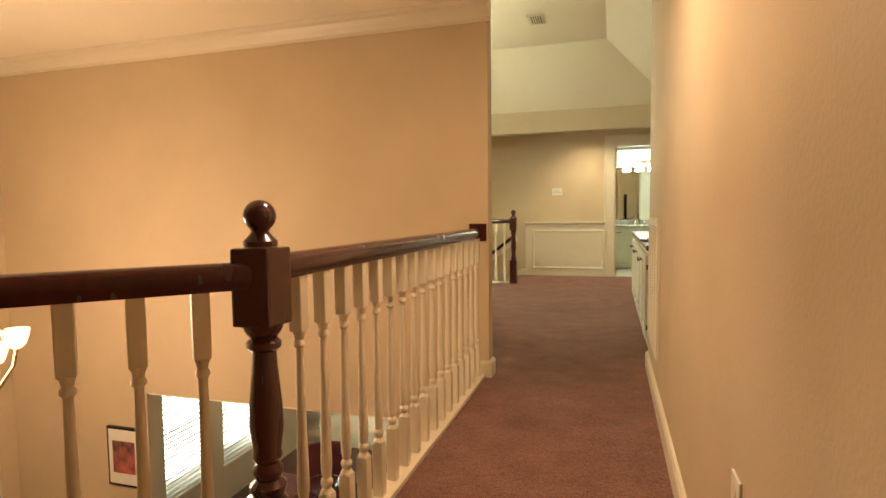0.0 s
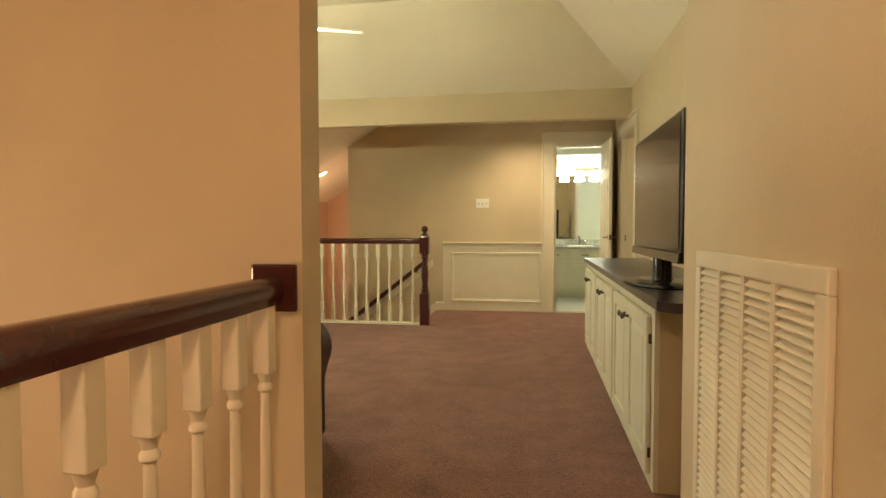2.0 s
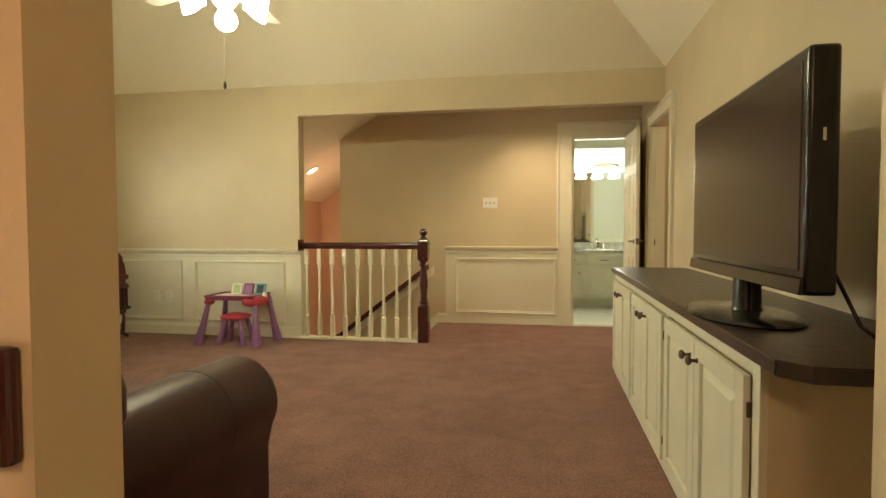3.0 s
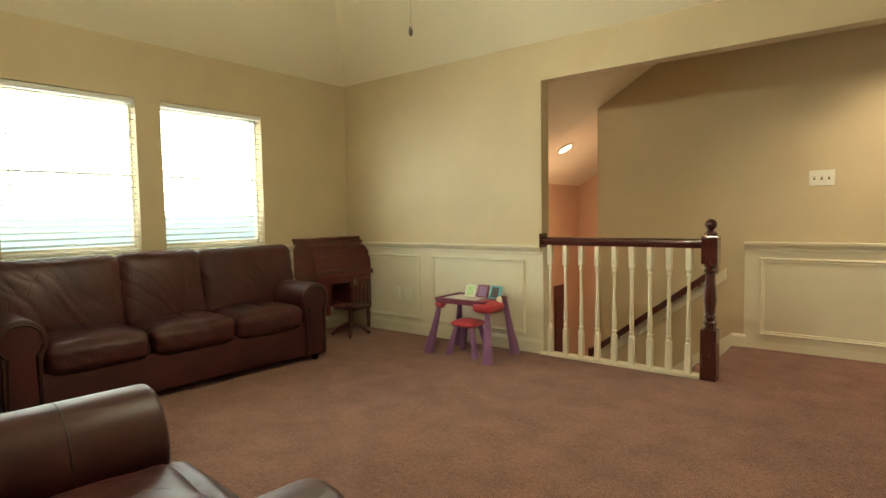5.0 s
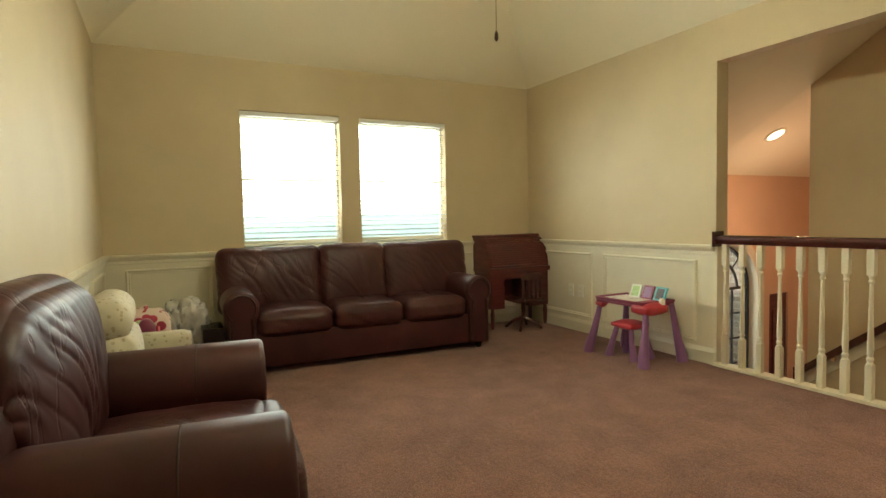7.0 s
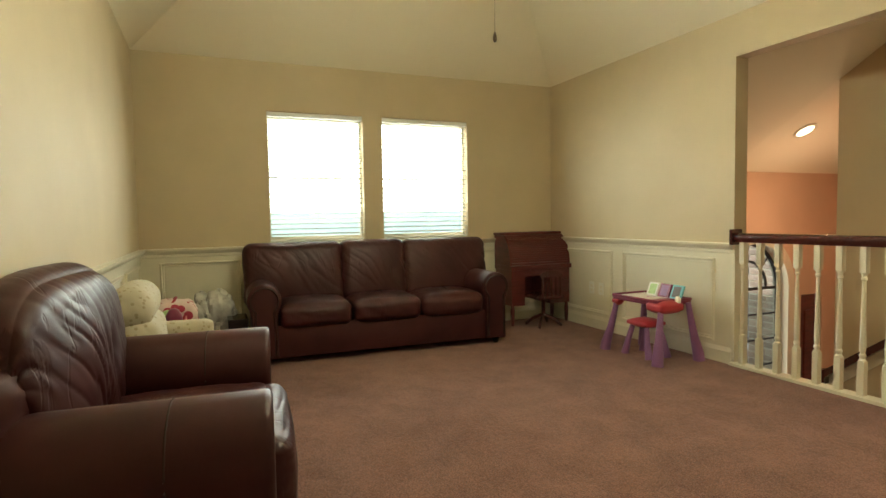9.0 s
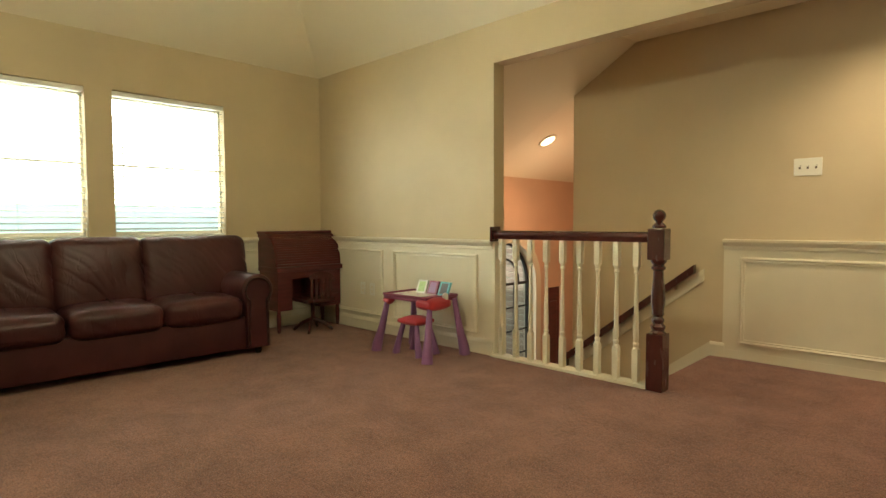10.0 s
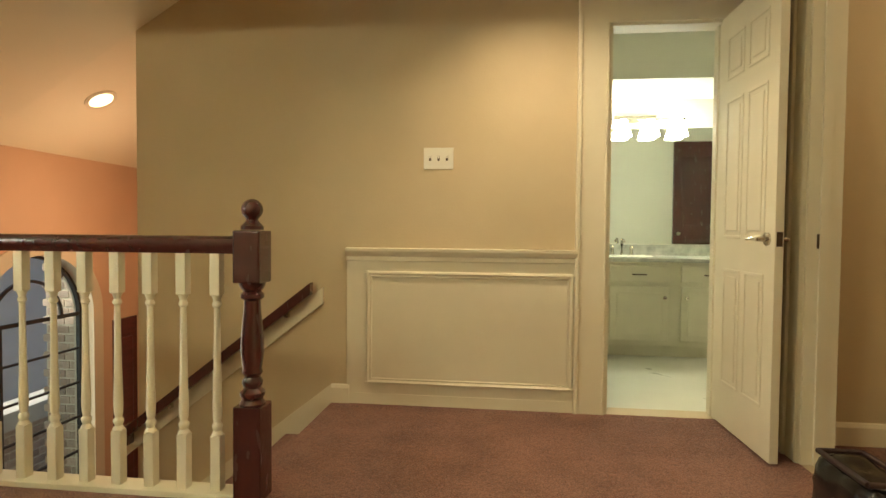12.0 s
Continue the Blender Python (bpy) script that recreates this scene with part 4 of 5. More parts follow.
tv = thing("television", "black flat-screen television on an oval stand", "television", pose(0.72, 5.50, CH + 0.0385, 0, 0, -90))
bm = bx(bmesh.new(), -0.508, 0.508, -0.028, 0.045, 0.125, 0.73, 0.014, seg=3)
part("housing", bm, BLACK, tv, smooth=40)
part("screen", box(-0.475, 0.475, -0.031, -0.027, 0.185, 0.70, 0.001), SCREEN, tv, "dark glossy screen")
part("speaker_lip", prism(bmesh.new(), [(-0.030, 0.125), (-0.040, 0.13), (-0.036, 0.165), (-0.028, 0.17)], "x", -0.503, 0.503), BLACK, tv)
part("neck", lathe(bmesh.new(), [(0.06, 0.012), (0.045, 0.03), (0.042, 0.14)], 18, at=(0, 0.015, 0)), BLACK, tv, smooth=50)
bm = lathe(bmesh.new(), [(0.28, 0.0), (0.285, 0.006), (0.275, 0.014), (0.10, 0.022), (0.02, 0.024)], 40)
bmesh.ops.scale(bm, vec=(1, 0.56, 1), verts=bm.verts[:])
part("base", bm, BLACK, tv, smooth=40)
part("side_badge", box(0.5075, 0.509, 0.005, 0.012, 0.50, 0.53), WHITE, tv)
cbl = thing("power_cable", "black television cable lying on the countertop", "cable", pose(0, 0, 0))
part("cord", tube(bmesh.new(), [(0.79, 5.10, CH + 0.25), (0.83, 5.02, CH + 0.09), (0.87, 4.97, CH + 0.046), (0.92, 4.93, CH + 0.045), (0.99, 4.92, CH + 0.10), (1.06, 4.95, CH + 0.22), (1.09, 5.02, CH + 0.30)], 0.005, 8), BLACK, cbl, smooth=60)
plate(pose(XE, 5.04, CH + 0.30, 0, 0, 90), 1, True, "dark-shadowed outlet behind the television", "outlet")

# ---- leather seating ----


def rolled_arm(x, width, depth, height, side, back=0.0):
    """Padded arm with a round top, drawn along the depth; front face at y=0."""
    r = width / 2
    pts = [(x - r * 0.74, 0.05), (x + r * 0.74, 0.05), (x + r * 0.74, height - 2 * r)]
    pts += [(x + r * math.cos(radians(a)), height - r + r * math.sin(radians(a))) for a in range(-30, 211, 15)]
    pts += [(x - r * 0.74, height - 2 * r)]
    bm = prism(bmesh.new(), pts, "y", 0.0, depth)
    front = [e for e in bm.edges if all(abs(v.co.y) < 1e-5 for v in e.verts)]
    bmesh.ops.bevel(bm, geom=front, offset=0.022, segments=3, affect="EDGES", profile=0.6)
    return bm


def sofa(m):
    W, D, H = 2.12, 0.74, 0.90
    s = thing("leather_sofa", "brown leather three-seat sofa with rolled arms and nailhead trim", "sofa", m)
    part("base", bx(bmesh.new(), -W / 2 + 0.14, W / 2 - 0.14, 0.03, D, 0.05, 0.30, 0.02), LEATHER, s, smooth=40)
    part("back_frame", cushion(bmesh.new(), (-W / 2 + 0.04, D - 0.20, 0.08), (W / 2 - 0.04, D, H - 0.05), 0.06), LEATHER, s, smooth=60)
    iw = (W - 0.44) / 3
    for k in range(3):
        a = -W / 2 + 0.22 + iw * k
        seat = part("seat_cushion", cushion(bmesh.new(), (a + 0.004, -0.01, 0.27), (a + iw - 0.004, D - 0.20, 0.45), 0.06, (0.0, 0.015, 0.03), 0.008, 3.5, cuts=20), CREASED, s, smooth=70)
        part("seam", tube(bmesh.new(), [(a + iw / 2, 0.0, 0.37), (a + iw / 2, 0.03, 0.437), (a + iw / 2, 0.12, 0.468), (a + iw / 2, 0.35, 0.488)], 0.004, 6), SEAM, seat)
        lean = Matrix.Translation((0, D - 0.30, 0.42)) @ Matrix.Rotation(radians(-11), 4, "X") @ Matrix.Translation((0, -(D - 0.30), -0.42))
        b0, b1 = a - (0.225 if k == 0 else 0.004), a + iw + (0.225 if k == 2 else 0.004)
        part("back_cushion", cushion(bmesh.new(), (b0 - 0.018, D - 0.34, 0.38), (b1 + 0.018, D - 0.10, H + 0.02 + 0.006 * (k % 2)), 0.085, (0.0, 0.03, 0.0), m=lean, cuts=56, crease=0.018), CREASED, s, smooth=75)
    for sd in (-1, 1):
        x = sd * (W / 2 - 0.12)
        arm = part("arm", rolled_arm(x, 0.25, D - 0.12, 0.615, sd), LEATHER, s, smooth=45)
        ring = [(x + 0.098 * math.cos(radians(a)), -0.004, 0.49 + 0.098 * math.sin(radians(a))) for a in range(-50, 231, 14)]
        part("front_piping", tube(bmesh.new(), [(x + 0.07, -0.004, 0.08)] + ring + [(x - 0.07, -0.004, 0.08)], 0.006, 6), SEAM, arm, smooth=60)
        bm = bmesh.new()
        for k in range(30):
            for u in (-0.082, 0.082):
                bmesh.ops.create_icosphere(bm, subdivisions=1, radius=0.005, matrix=Matrix.Translation((x + u, -0.002, 0.08 + 0.0115 * k)))
        tagged(part("nailheads", bm, BRONZE, arm, "small bronze nailheads", smooth=60), kind="stuff")
    for u in (-W / 2 + 0.1, W / 2 - 0.1):
        for v in (0.06, D - 0.08):
            part("foot", lathe(bmesh.new(), [(0.022, 0), (0.032, 0.05)], 10, at=(u, v, 0)), BLACK, s)
    return s


sofa(pose(-3.66, 6.48, 0, 0, 0, 87.5))


def recliner(m):
    W, D, H = 1.245, 0.79, 0.95
    s = thing("leather_recliner", "wide brown leather recliner with wrinkled back cushion", "armchair", m)
    part("base", bx(bmesh.new(), -W / 2 + 0.12, W / 2 - 0.12, 0.06, D - 0.09, 0.04, 0.32, 0.03), LEATHER, s, smooth=40)
    seat = part("seat_cushion", cushion(bmesh.new(), (-W / 2 + 0.29, 0.0, 0.24), (W / 2 - 0.29, D - 0.22, 0.445), 0.06, (0, 0.01, 0.035), 0.008, 4, cuts=26), CREASED, s, smooth=70)
    part("footrest", cushion(bmesh.new(), (-W / 2 + 0.285, -0.055, 0.11), (W / 2 - 0.285, 0.09, 0.435), 0.06, (0, 0.02, 0), 0.005, 9, cuts=30, run=(0.5, 1, 2.2)), CREASED, s, smooth=70)
    lean = Matrix.Translation((0, 0.51, 0.40)) @ Matrix.Rotation(radians(-5), 4, "X") @ Matrix.Translation((0, -0.51, -0.40))
    part("back_cushion", cushion(bmesh.new(), (-W / 2 + 0.13, 0.53, 0.38), (W / 2 - 0.10, 0.695, H), 0.08, (0, 0.05, 0.015), m=lean, cuts=96, shoulder=0.20, crease=0.019), CREASED, s, smooth=80)
    part("back_frame", cushion(bmesh.new(), (-W / 2 + 0.06, 0.56, 0.08), (W / 2 - 0.06, 0.705, H - 0.21), 0.06), LEATHER, s, smooth=60)
    for sd in (-1, 1):
        x = sd * (W / 2 - 0.155)
        arm = part("arm", rolled_arm(x, 0.31, D - 0.10, 0.628, sd), LEATHER, s, smooth=45)
        pts = [(x + 0.1525 * math.cos(radians(a)), 0.245, 0.473 + 0.1525 * math.sin(radians(a))) for a in range(-30, 211, 12)]
        part("arm_seam", tube(bmesh.new(), pts, 0.004, 6), SEAM, arm, smooth=60)
    for u in (-0.5, 0.5):
        for v in (0.15, D - 0.16):
            part("foot", box(u - 0.03, u + 0.03, v - 0.03, v + 0.03, 0, 0.05, 0.005), BLACK, s)
    return s


recliner(pose(-1.457, 5.368, 0, 0, 0, 175))

gl = thing("glider_chair", "cream patterned cloth armchair with padded arms", "armchair", pose(-2.62, 5.30, 0, 0, 0, 180))
part("seat_cushion", cushion(bmesh.new(), (-0.28, 0.10, 0.22), (0.28, 0.42, 0.38), 0.06, (0, 0.01, 0.03), 0.006, 5), FLORAL, gl, smooth=70)
part("back_cushion", cushion(bmesh.new(), (-0.29, 0.36, 0.32), (0.29, 0.54, 0.64), 0.085, (0, 0.03, 0), 0.006, 5, cuts=14), FLORAL, gl, smooth=75)
part("head_roll", cushion(bmesh.new(), (-0.29, 0.365, 0.575), (0.29, 0.575, 0.775), 0.095, (0, 0, 0.01), 0.006, 5, cuts=14), FLORAL, gl, smooth=75)
for s in (-1, 1):
    part("arm_pad", cushion(bmesh.new(), (s * 0.34 - 0.06, 0.11, 0.40), (s * 0.34 + 0.06, 0.50, 0.515), 0.035, (0, 0, 0.005), 0.003, 6), FLORAL, gl, smooth=70)
    part("side_panel", cushion(bmesh.new(), (s * 0.34 - 0.045, 0.14, 0.06), (s * 0.34 + 0.045, 0.49, 0.41), 0.03), FLORAL, gl, smooth=60)
part("cup_holder", lathe(bmesh.new(), [(0.036, 0.514), (0.036, 0.522), (0.028, 0.523), (0.027, 0.516), (0.002, 0.516)], 18, at=(-0.34, 0.21, 0)), BLACK, gl, "dark cup holder", smooth=40)
part("base", box(-0.30, 0.30, 0.14, 0.48, 0.0, 0.25, 0.02), FLORAL, gl)

# toys and bags by the sofa
tbx = thing("toy_bag", "white toy bag printed with red spots", "toy bag", pose(-3.70, 4.93, 0))
part("bag", cushion(bmesh.new(), (-0.20, -0.17, 0.0), (0.20, 0.17, 0.535), 0.08, (0, 0, 0.02), 0.02, 7), SPOTTED, tbx, smooth=75)
part("handle", tube(bmesh.new(), [(-0.1, 0, 0.53), (-0.09, 0.02, 0.555), (0, 0.03, 0.565), (0.09, 0.02, 0.555), (0.1, 0, 0.53)], 0.008, 8), RED, tbx, smooth=60)
tbn = thing("toy_bin", "red plastic toy bin holding small toys", "bin", pose(-3.35, 4.90, 0))
bm = bmesh.new()
for a, b, c, d in ((-0.17, 0.17, -0.13, -0.118), (-0.17, 0.17, 0.118, 0.13), (-0.17, -0.158, -0.118, 0.118), (0.158, 0.17, -0.118, 0.118)):
    bx(bm, a, b, c, d, 0, 0.46, 0.003)
bx(bm, -0.16, 0.16, -0.12, 0.12, 0, 0.02)
part("tub", bm, RED, tbn)
for u, v, z, mt in ((-0.08, 0.02, 0.45, GREEN), (0.07, -0.03, 0.46, TEAL), (0.0, 0.06, 0.47, MAGENTA)):
    part("toy", cushion(bmesh.new(), (u - 0.06, v - 0.05, z - 0.07), (u + 0.06, v + 0.05, z + 0.05), 0.04, cuts=5), mt, tbn, smooth=70)
pb = thing("plastic_bag", "crumpled clear plastic bag of things beside the sofa", "bag", pose(-4.12, 5.20, 0))
part("bag", cushion(bmesh.new(), (-0.17, -0.17, 0.0), (0.17, 0.17, 0.52), 0.12, (0, 0, 0.03), 0.06, 9, cuts=16), FILM, pb, smooth=40)
bk = thing("storage_basket", "black storage basket on the floor", "basket", pose(-3.93, 5.36, 0))
part("basket", prism(bmesh.new(), [(-0.12, 0.0), (0.12, 0.0), (0.14, 0.36), (-0.14, 0.36)], "y", -0.07, 0.07), BLACK, bk)

# ---- roll-top desk and its chair ----
dk = thing("rolltop_desk", "small reddish cherry roll-top desk in the corner", "desk", pose(-4.19, 8.245, 0, 0, 0, 90))
W, D, H = 0.68, 0.33, 0.93
curve = [(0.0, 0.60)] + [(0.01 + 0.18 * (1 - math.cos(radians(a))), 0.60 + 0.30 * math.sin(radians(a))) for a in range(0, 91, 9)] + [(D, 0.90)]
for s in (-1, 1):
    part("side_panel", prism(bmesh.new(), [(0.0, 0.56)] + curve[1:] + [(D, 0.56)], "x", s * W / 2 - 0.011, s * W / 2 + 0.011), DESKWOOD, dk)
for (y0, z0), (y1, z1) in zip(curve[1:-1], curve[2:-1]):
    for f in (0.0, 0.5):
        ya, za = y0 + (y1 - y0) * f, z0 + (z1 - z0) * f
        yb, zb = y0 + (y1 - y0) * (f + 0.44), z0 + (z1 - z0) * (f + 0.44)
        part("tambour_slat", prism(bmesh.new(), [(ya + 0.004, za + 0.002), (ya - 0.003, za + 0.004), (yb - 0.003, zb + 0.003), (yb + 0.006, zb)], "x", -W / 2 + 0.012, W / 2 - 0.012), DESKWOOD, dk)
part("top", box(-W / 2 - 0.02, W / 2 + 0.02, 0.17, D + 0.01, 0.90, 0.925, 0.006), DESKWOOD, dk)
part("writing_board", box(-W / 2 - 0.015, W / 2 + 0.015, -0.02, D, 0.555, 0.60, 0.006), DESKWOOD, dk)
part("back_panel", box(-W / 2, W / 2, D - 0.015, D, 0.25, 0.90), DESKWOOD, dk)
part("pedestal", box(W / 2 - 0.24, W / 2, 0.005, D - 0.02, 0.20, 0.555, 0.003), DESKWOOD, dk)
part("pedestal", box(-W / 2, -W / 2 + 0.15, 0.005, D - 0.02, 0.20, 0.555, 0.003), DESKWOOD, dk)
part("apron", box(-W / 2 + 0.15, W / 2 - 0.24, 0.008, 0.024, 0.49, 0.555, 0.002), DESKWOOD, dk)
for z in (0.22, 0.335, 0.445):
    d = part("drawer", box(W / 2 - 0.225, W / 2 - 0.015, -0.008, 0.008, z, z + 0.098, 0.006), DESKWOOD, dk)
    part("knob", lathe(bmesh.new(), [(0.006, 0), (0.006, 0.012), (0.014, 0.02), (0.002, 0.028)], 10, at=(W / 2 - 0.12, -0.006, z + 0.049), m=Matrix.Rotation(radians(90), 4, "X")), DESKWOOD, d, smooth=50)
for u in (-W / 2 + 0.022, W / 2 - 0.022):
    for v in (0.03, D - 0.04):
        part("leg", lathe(bmesh.new(), [(0.013, 0), (0.018, 0.03), (0.022, 0.15), (0.016, 0.18), (0.022, 0.25)], 10, at=(u, v, 0)), DESKWOOD, dk, smooth=50)
ck = thing("desk_chair", "small dark wooden slat-back swivel chair tucked at the desk", "chair", pose(-4.09, 8.20, 0, 0, 0, 90))
part("seat", cushion(bmesh.new(), (-0.15, -0.15, 0.28), (0.15, 0.15, 0.32), 0.015, cuts=4), MAHOGANY, ck, smooth=50)
part("column", lathe(bmesh.new(), [(0.018, 0.09), (0.022, 0.28)], 10), MAHOGANY, ck)
for k in range(4):
    a = radians(45 + 90 * k)
    part("foot", tube(bmesh.new(), [(0, 0, 0.12), (0.10 * math.cos(a), 0.10 * math.sin(a), 0.08), (0.18 * math.cos(a), 0.18 * math.sin(a), 0.015)], [0.018, 0.016, 0.014], 8), MAHOGANY, ck, smooth=60)
for k in range(5):
    part("back_slat", box(-0.108 + 0.049 * k, -0.088 + 0.049 * k, -0.15, -0.138, 0.31, 0.53, 0.003), MAHOGANY, ck)
part("crest_rail", prism(bmesh.new(), [(0.125 * math.cos(radians(a)), 0.50 + 0.06 * math.sin(radians(a))) for a in range(0, 181, 15)], "y", -0.156, -0.134), MAHOGANY, ck)

# ---- toy table and stool ----
tt = thing("toy_activity_table", "purple and red plastic toddler activity table", "toy table", pose(-2.755, 8.30, 0))
part("tray", box(-0.24, 0.24, -0.165, 0.165, 0.415, 0.445, 0.012), MAGENTA, tt)
part("tray_rim", tube(bmesh.new(), [(-0.235, -0.16, 0.45), (0.235, -0.16, 0.45), (0.235, 0.16, 0.45), (-0.235, 0.16, 0.45), (-0.235, -0.165, 0.45)], 0.011, 8), MAGENTA, tt, "dark magenta rim", smooth=50)
part("play_surface", box(-0.215, 0.10, -0.14, 0.14, 0.4455, 0.449, 0.001), dotted("play_print", (0.62, 0.56, 0.50), (0.45, 0.20, 0.38), 16, 0.28), tt, "printed play surface")
part("red_shelf", cushion(bmesh.new(), (0.13, -0.18, 0.375), (0.30, 0.04, 0.438), 0.022, cuts=6), RED, tt, smooth=60)
for u, v, du, dv in ((-0.21, -0.14, -0.09, -0.05), (0.25, -0.14, 0.05, -0.08), (0.25, 0.12, 0.05, 0.06), (-0.21, 0.13, -0.06, 0.05)):
    part("leg", tube(bmesh.new(), [(u, v, 0.43), (u + du * 0.2, v + dv * 0.2, 0.33), (u + du * 0.55, v + dv * 0.55, 0.18), (u + du * 0.9, v + dv * 0.9, 0.06), (u + du, v + dv, 0.0)], [0.020, 0.022, 0.029, 0.040, 0.043], 12), PURPLE, tt, smooth=60)
part("corner_cap", cushion(bmesh.new(), (-0.25, -0.17, 0.385), (-0.17, -0.10, 0.416), 0.014, cuts=4), RED, tt, smooth=60)
for u, mt, tilt in ((-0.06, WHITE, 0), (0.06, MAGENTA, 0), (0.18, TEAL, 0)):
    book = part("flip_page", prism(bmesh.new(), [(0.06, 0.45), (0.075, 0.45), (0.115, 0.545), (0.10, 0.55)], "x", u - 0.052, u + 0.052), mt, tt)
    part("page_print", prism(bmesh.new(), [(0.063, 0.462), (0.066, 0.462), (0.098, 0.538), (0.095, 0.538)], "x", u - 0.035, u + 0.035), GREEN if mt is WHITE else (PURPLE if mt is MAGENTA else IRON), book)
part("dial", lathe(bmesh.new(), [(0.022, 0.448), (0.022, 0.48), (0.012, 0.495)], 12, at=(0.27, 0.0, -0.012)), WHITE, tt, smooth=50)
st = thing("toy_stool", "red plastic stool with purple legs under the toy table", "stool", pose(-2.75, 8.25, 0))
part("seat", cushion(bmesh.new(), (-0.11, -0.10, 0.235), (0.11, 0.10, 0.275), 0.018, cuts=5), RED, st, smooth=60)
for u in (-1, 1):
    for v in (-1, 1):
        part("leg", tube(bmesh.new(), [(0.07 * u, 0.06 * v, 0.245), (0.10 * u, 0.08 * v, 0.12), (0.13 * u, 0.09 * v, 0.0)], [0.019, 0.022, 0.030], 10), PURPLE, st, smooth=60)

# ---- ceiling fan, vent, downlights ----
fn = thing("ceiling_fan", "white ceiling fan with five blades and lit glass shades", "ceiling fan", pose(-1.69, 6.41, -0.14))
part("canopy", lathe(bmesh.new(), [(0.07, TOP + 0.14), (0.068, TOP + 0.11), (0.03, TOP + 0.07)], 20), WHITE, fn, smooth=50)
part("downrod", lathe(bmesh.new(), [(0.013, 2.72), (0.013, TOP + 0.09)], 12), WHITE, fn)
part("motor", lathe(bmesh.new(), [(0.03, 2.74), (0.09, 2.73), (0.125, 2.69), (0.13, 2.63), (0.11, 2.59), (0.06, 2.575), (0.06, 2.52), (0.075, 2.50), (0.05, 2.46), (0.01, 2.45)], 28), WHITE, fn, smooth=50)
for k in range(5):
    turn = Matrix.Rotation(radians(72 * k + 22), 4, "Z")
    bm = prism(bmesh.new(), [(0.20, -0.055), (0.60, -0.072), (0.64, -0.05), (0.645, 0.05), (0.60, 0.072), (0.20, 0.055)], "z", 0.0, 0.008)
    bmesh.ops.transform(bm, matrix=turn @ Matrix.Translation((0, 0, 2.60)) @ Matrix.Rotation(radians(11), 4, "X"), verts=bm.verts[:])
    bl = part("blade", bm, WHITE, fn)
    bm = bx(bmesh.new(), 0.09, 0.26, -0.016, 0.016, 2.594, 2.602, 0.003)
    bmesh.ops.transform(bm, matrix=turn, verts=bm.verts[:])
    part("blade_iron", bm, WHITE, bl)
for k in range(4):
    a = radians(90 * k + 30)
    m = Matrix.Translation((0.10 * math.cos(a), 0.10 * math.sin(a), 2.475)) @ Matrix.Rotation(a, 4, "Z") @ Matrix.Rotation(radians(99), 4, "Y")
    bm = bmesh.new()
    lathe(bm, [(0.018, 0.0), (0.022, 0.02), (0.05, 0.06), (0.062, 0.10), (0.064, 0.125), (0.05, 0.12), (0.01, 0.06)], 18)
    bmesh.ops.transform(bm, matrix=m, verts=bm.verts[:])
    part("glass_shade", bm, BULB, fn, "lit frosted glass shade", smooth=60)
part("pull_chain", tube(bmesh.new(), [(0.005, -0.02, 2.46), (0.006, -0.022, 2.035)], 0.0022, 6), NICKEL, fn)
part("chain_pull", lathe(bmesh.new(), [(0.003, 2.04), (0.008, 2.025), (0.009, 2.005), (0.003, 1.995)], 10, at=(0.006, -0.022, 0)), BRONZE, fn, smooth=50)

vt = thing("ceiling_vent", "small cream slotted vent in the vaulted ceiling", "vent", pose(-0.47, 6.80, TOP, 0, 0, 90))
bm = bmesh.new()
for a, b, c, d in ((-0.15, 0.15, 0.06, 0.085), (-0.15, 0.15, -0.085, -0.06), (-0.15, -0.125, -0.06, 0.06), (0.125, 0.15, -0.06, 0.06)):
    bx(bm, a, b, c, d, -0.012, 0.0, 0.002)
part("frame", bm, TRIM, vt)
part("backing", box(-0.13, 0.13, -0.065, 0.065, -0.003, -0.001), BLACK, vt)
for k in range(5):
    part("slat", box(-0.125, 0.125, -0.05 + 0.024 * k, -0.036 + 0.024 * k, -0.010, -0.004), TRIM, vt)

for m, nm in ((pose(-2.77, 10.07, soffit(-2.77), 0, -math.degrees(math.atan(SOF)), 0), "stair"), (pose(0.0, 9.10, 2.44), "landing")):
    dl = thing("recessed_downlight", "round recessed downlight, lit", "downlight", m, group="recessed downlights")
    part("trim_ring", lathe(bmesh.new(), [(0.10, 0.0), (0.10, -0.008), (0.075, -0.010), (0.072, -0.002)], 28), TRIM, dl, smooth=50)
    part("lens", lathe(bmesh.new(), [(0.074, -0.004), (0.074, -0.006), (0.01, -0.008)], 28), WARMBULB, dl, "lit lens")

# ---- bathroom ----
door = thing("bathroom_door", "cream six-panel door standing open into the hall", "door", pose(0.952, YD - 0.012, 0.012, 0, 0, -88))
W, H = 0.575, 2.03
part("leaf", box(0, W, -0.0175, 0.0175, 0, H, 0.002), TRIM, door)
for a, b in ((0.085, 0.265), (0.31, 0.49)):
    for c, d in ((0.21, 0.78), (0.93, 1.60), (1.70, 1.91)):
        for s in (-1, 1):
            bm = bmesh.new()
            for e, f, g, h in ((a, b, c, c + 0.014), (a, b, d - 0.014, d), (a, a + 0.014, c + 0.014, d - 0.014), (b - 0.014, b, c + 0.014, d - 0.014)):
                bx(bm, e, f, s * 0.0165, s * 0.0225, g, h, 0.002, seg=1)
            bx(bm, a + 0.035, b - 0.035, s * 0.0165, s * 0.0215, c + 0.035, d - 0.035, 0.004)
            part("raised_panel", bm, TRIM, door)
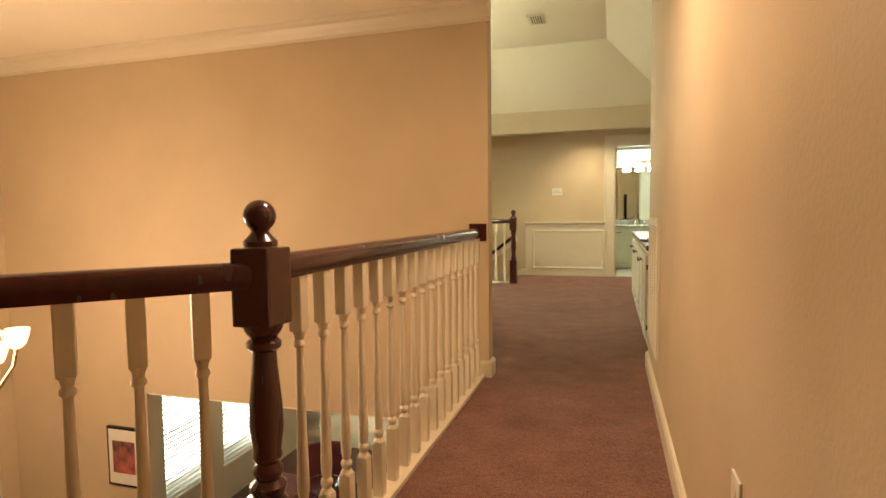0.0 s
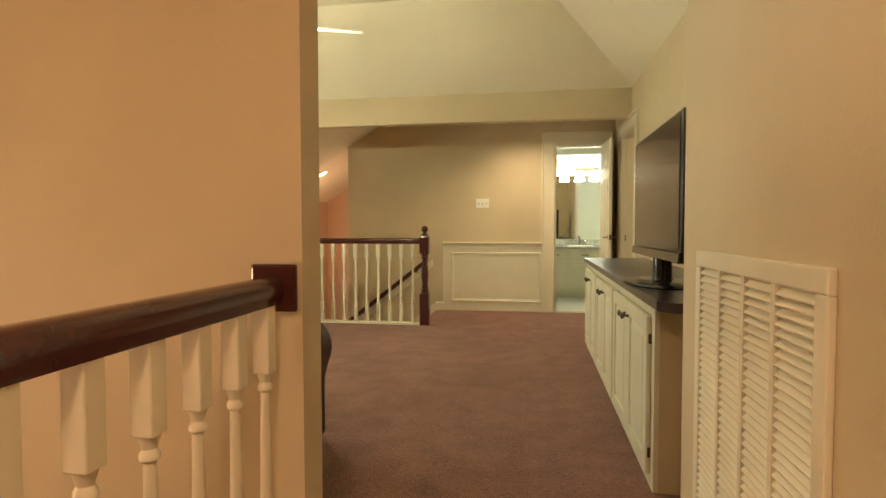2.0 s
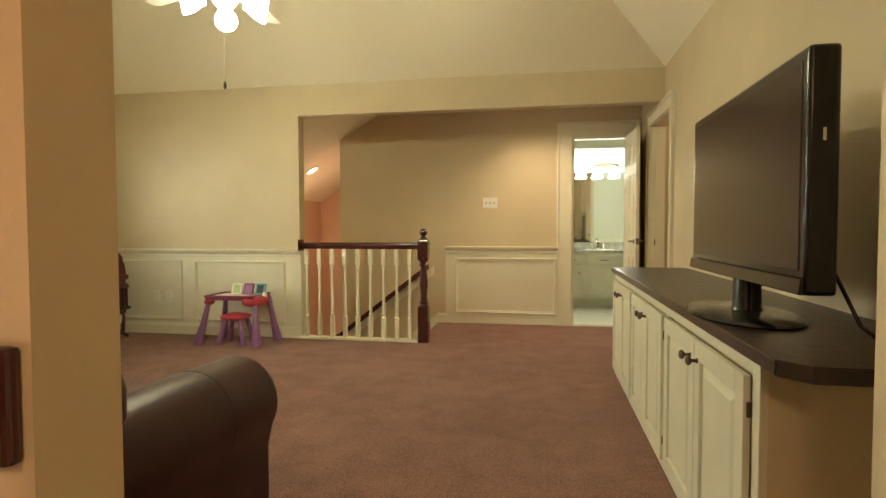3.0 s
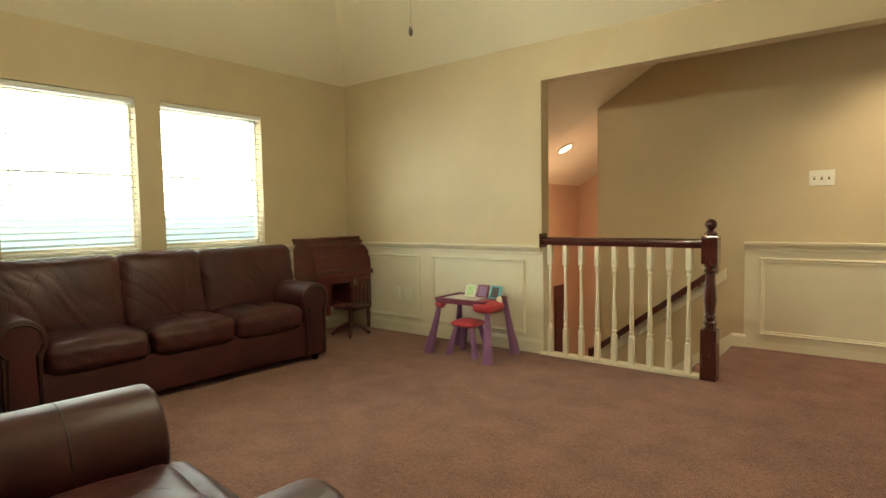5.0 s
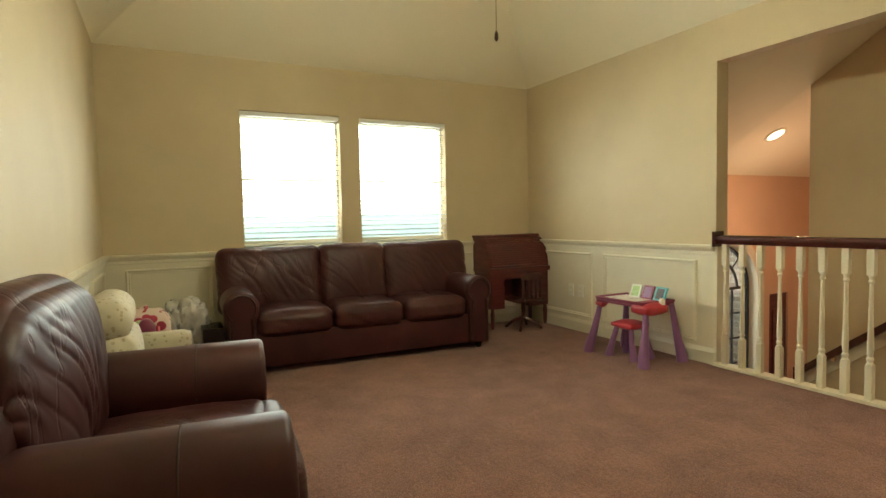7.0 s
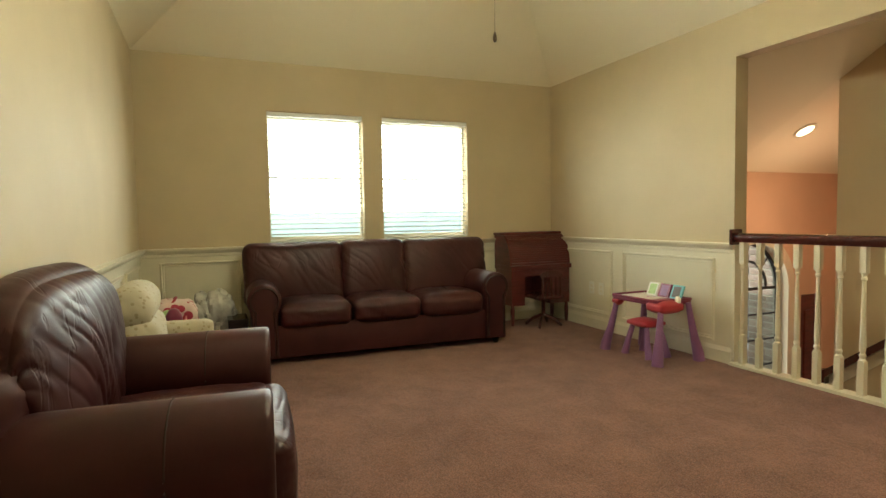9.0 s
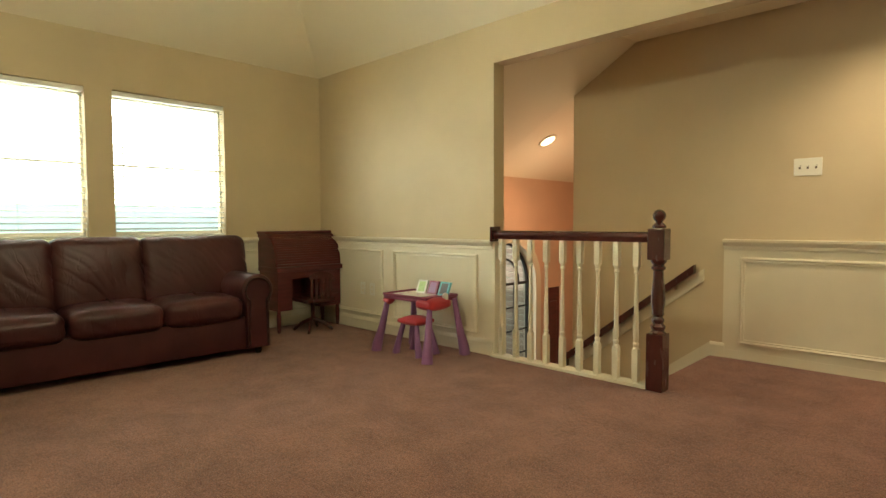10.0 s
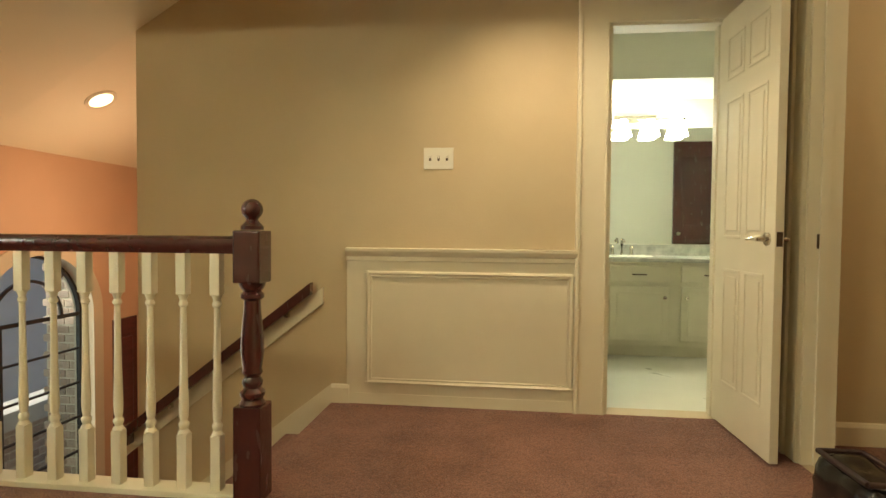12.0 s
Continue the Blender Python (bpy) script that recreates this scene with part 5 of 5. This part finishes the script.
for s in (-1, 1):
    lv = part("lever_handle", lathe(bmesh.new(), [(0.028, 0), (0.028, 0.008), (0.012, 0.012), (0.010, 0.045)], 16, at=(W - 0.06, s * 0.017, 0.93), m=Matrix.Rotation(radians(-90 * s), 4, "X")), NICKEL, door, "brushed nickel lever", smooth=50)
    part("lever", tube(bmesh.new(), [(W - 0.055, s * 0.058, 0.93), (W - 0.10, s * 0.060, 0.932), (W - 0.165, s * 0.056, 0.928)], [0.010, 0.008, 0.006], 8), NICKEL, lv, smooth=60)
part("latch_plate", box(W - 0.001, W + 0.0015, -0.012, 0.012, 0.90, 0.96), BRONZE, door)

van = thing("bathroom_vanity", "cream painted vanity cabinet with doors and drawers", "vanity", pose(0.3, 11.14, 0))
part("body", box(0, 1.5, 0, 0.54, 0.09, 0.740, 0.002), CREAM, van)
part("toe_kick", box(0.02, 1.48, 0.06, 0.54, 0.0, 0.09), CREAM, van)
for a, b, kn in ((0.03, 0.29, 0.25), (0.36, 0.80, 0.765), (0.89, 1.33, 0.925)):
    d = part("drawer", box(a, b, -0.018, -0.001, 0.585, 0.715, 0.006), CREAM, van)
    mid = (a + b) / 2
    part("pull", tube(bmesh.new(), [(mid - 0.05, -0.018, 0.645), (mid - 0.045, -0.036, 0.645), (mid + 0.045, -0.036, 0.645), (mid + 0.05, -0.018, 0.645)], 0.006, 6), BRONZE, d, smooth=60)
    e = part("door", box(a, b, -0.018, -0.001, 0.13, 0.555, 0.006), CREAM, van)
    part("door_panel", box(a + 0.05, b - 0.05, -0.024, -0.017, 0.18, 0.505, 0.005), CREAM, e)
    part("knob", lathe(bmesh.new(), [(0.006, 0), (0.006, 0.012), (0.015, 0.02), (0.012, 0.028), (0.002, 0.03)], 12, at=(kn, -0.018, 0.47), m=Matrix.Rotation(radians(90), 4, "X")), NICKEL, e, smooth=50)
vt2 = thing("countertop", "pale veined marble vanity top with backsplash", "countertop", pose(0.3, 11.14, 0.741))
part("slab", box(-0.0, 1.52, -0.03, 0.577, 0, 0.03, 0.006), MARBLE, vt2)
part("backsplash", box(0.0, 1.52, 0.553, 0.577, 0.03, 0.12, 0.003), MARBLE, vt2)
part("basin_rim", lathe(bmesh.new(), [(0.19, 0.029), (0.20, 0.036), (0.185, 0.037), (0.10, 0.0302)], 28, at=(0.54, 0.25, 0)), WHITE, vt2, smooth=50)
fc = thing("faucet", "chrome two-handled bathroom faucet on the vanity", "faucet", pose(0.84, 11.61, 0.771))
part("spout", tube(bmesh.new(), [(0, 0, 0), (0, 0, 0.10), (0, -0.03, 0.135), (0, -0.10, 0.12)], [0.016, 0.014, 0.012, 0.010], 10), NICKEL, fc, smooth=60)
for u in (-0.08, 0.08):
    part("tap_handle", lathe(bmesh.new(), [(0.018, 0), (0.014, 0.05), (0.02, 0.07), (0.004, 0.085)], 12, at=(u, 0, 0)), NICKEL, fc, smooth=50)
mr = thing("bathroom_mirror", "wide frameless wall mirror above the vanity", "mirror", pose(0.34, 11.718, 0))
part("mirror_glass", box(0, 1.29, -0.006, 0, 0.87, 1.865), MIRROR, mr)
vl = thing("vanity_light", "four-lamp chrome vanity light with lit glass shades", "wall lamp", pose(0.95, 11.72, 1.935))
part("back_plate", box(-0.18, 0.18, -0.025, 0, -0.03, 0.045, 0.006), NICKEL, vl)
part("bar", tube(bmesh.new(), [(-0.40, -0.07, 0.0), (0.40, -0.07, 0.0)], 0.009, 8), NICKEL, vl)
for u in (-0.345, -0.115, 0.115, 0.345):
    part("glass_shade", lathe(bmesh.new(), [(0.025, -0.01), (0.032, -0.03), (0.062, -0.10), (0.075, -0.15), (0.062, -0.148), (0.01, -0.05)], 18, at=(u, -0.085, 0)), VANBULB, vl, "lit frosted glass shade", smooth=60)
plate(pose(1.70, 11.72, 1.12, 0, 0, 180), 1, True, "white outlet beside the bathroom mirror", "outlet")

cd = thing("closet_door", "dark brown wooden closet door inside the bathroom", "door", pose(2.32, YD + 0.132, 0.01, 0, 0, 0))
part("leaf", box(-0.52, 0, 0, 0.035, 0, 2.03, 0.004), MAHOGANY, cd)
for a, c in ((0.2, 0.9), (1.05, 1.85)):
    part("raised_panel", box(-0.43, -0.09, 0.034, 0.042, a, c, 0.006), MAHOGANY, cd)
part("knob", lathe(bmesh.new(), [(0.012, 0), (0.010, 0.03), (0.027, 0.045), (0.022, 0.062), (0.002, 0.066)], 14, at=(-0.47, 0.034, 0.95), m=Matrix.Rotation(radians(-90), 4, "X")), NICKEL, cd, "nickel knob", smooth=50)
bg = thing("black_bag", "black leather bag on the carpet by the doorway", "bag", pose(0.99, 8.58, 0))
part("bag_body", cushion(bmesh.new(), (-0.09, -0.16, 0.0), (0.09, 0.16, 0.24), 0.06, (0.01, 0.01, 0.0), 0.012, 9), BLACK, bg, smooth=70)
part("rim", tube(bmesh.new(), [(-0.07, -0.13, 0.235), (0.07, -0.13, 0.235), (0.07, 0.13, 0.235), (-0.07, 0.13, 0.235), (-0.07, -0.13, 0.235)], 0.010, 8), SEAM, bg, smooth=60)
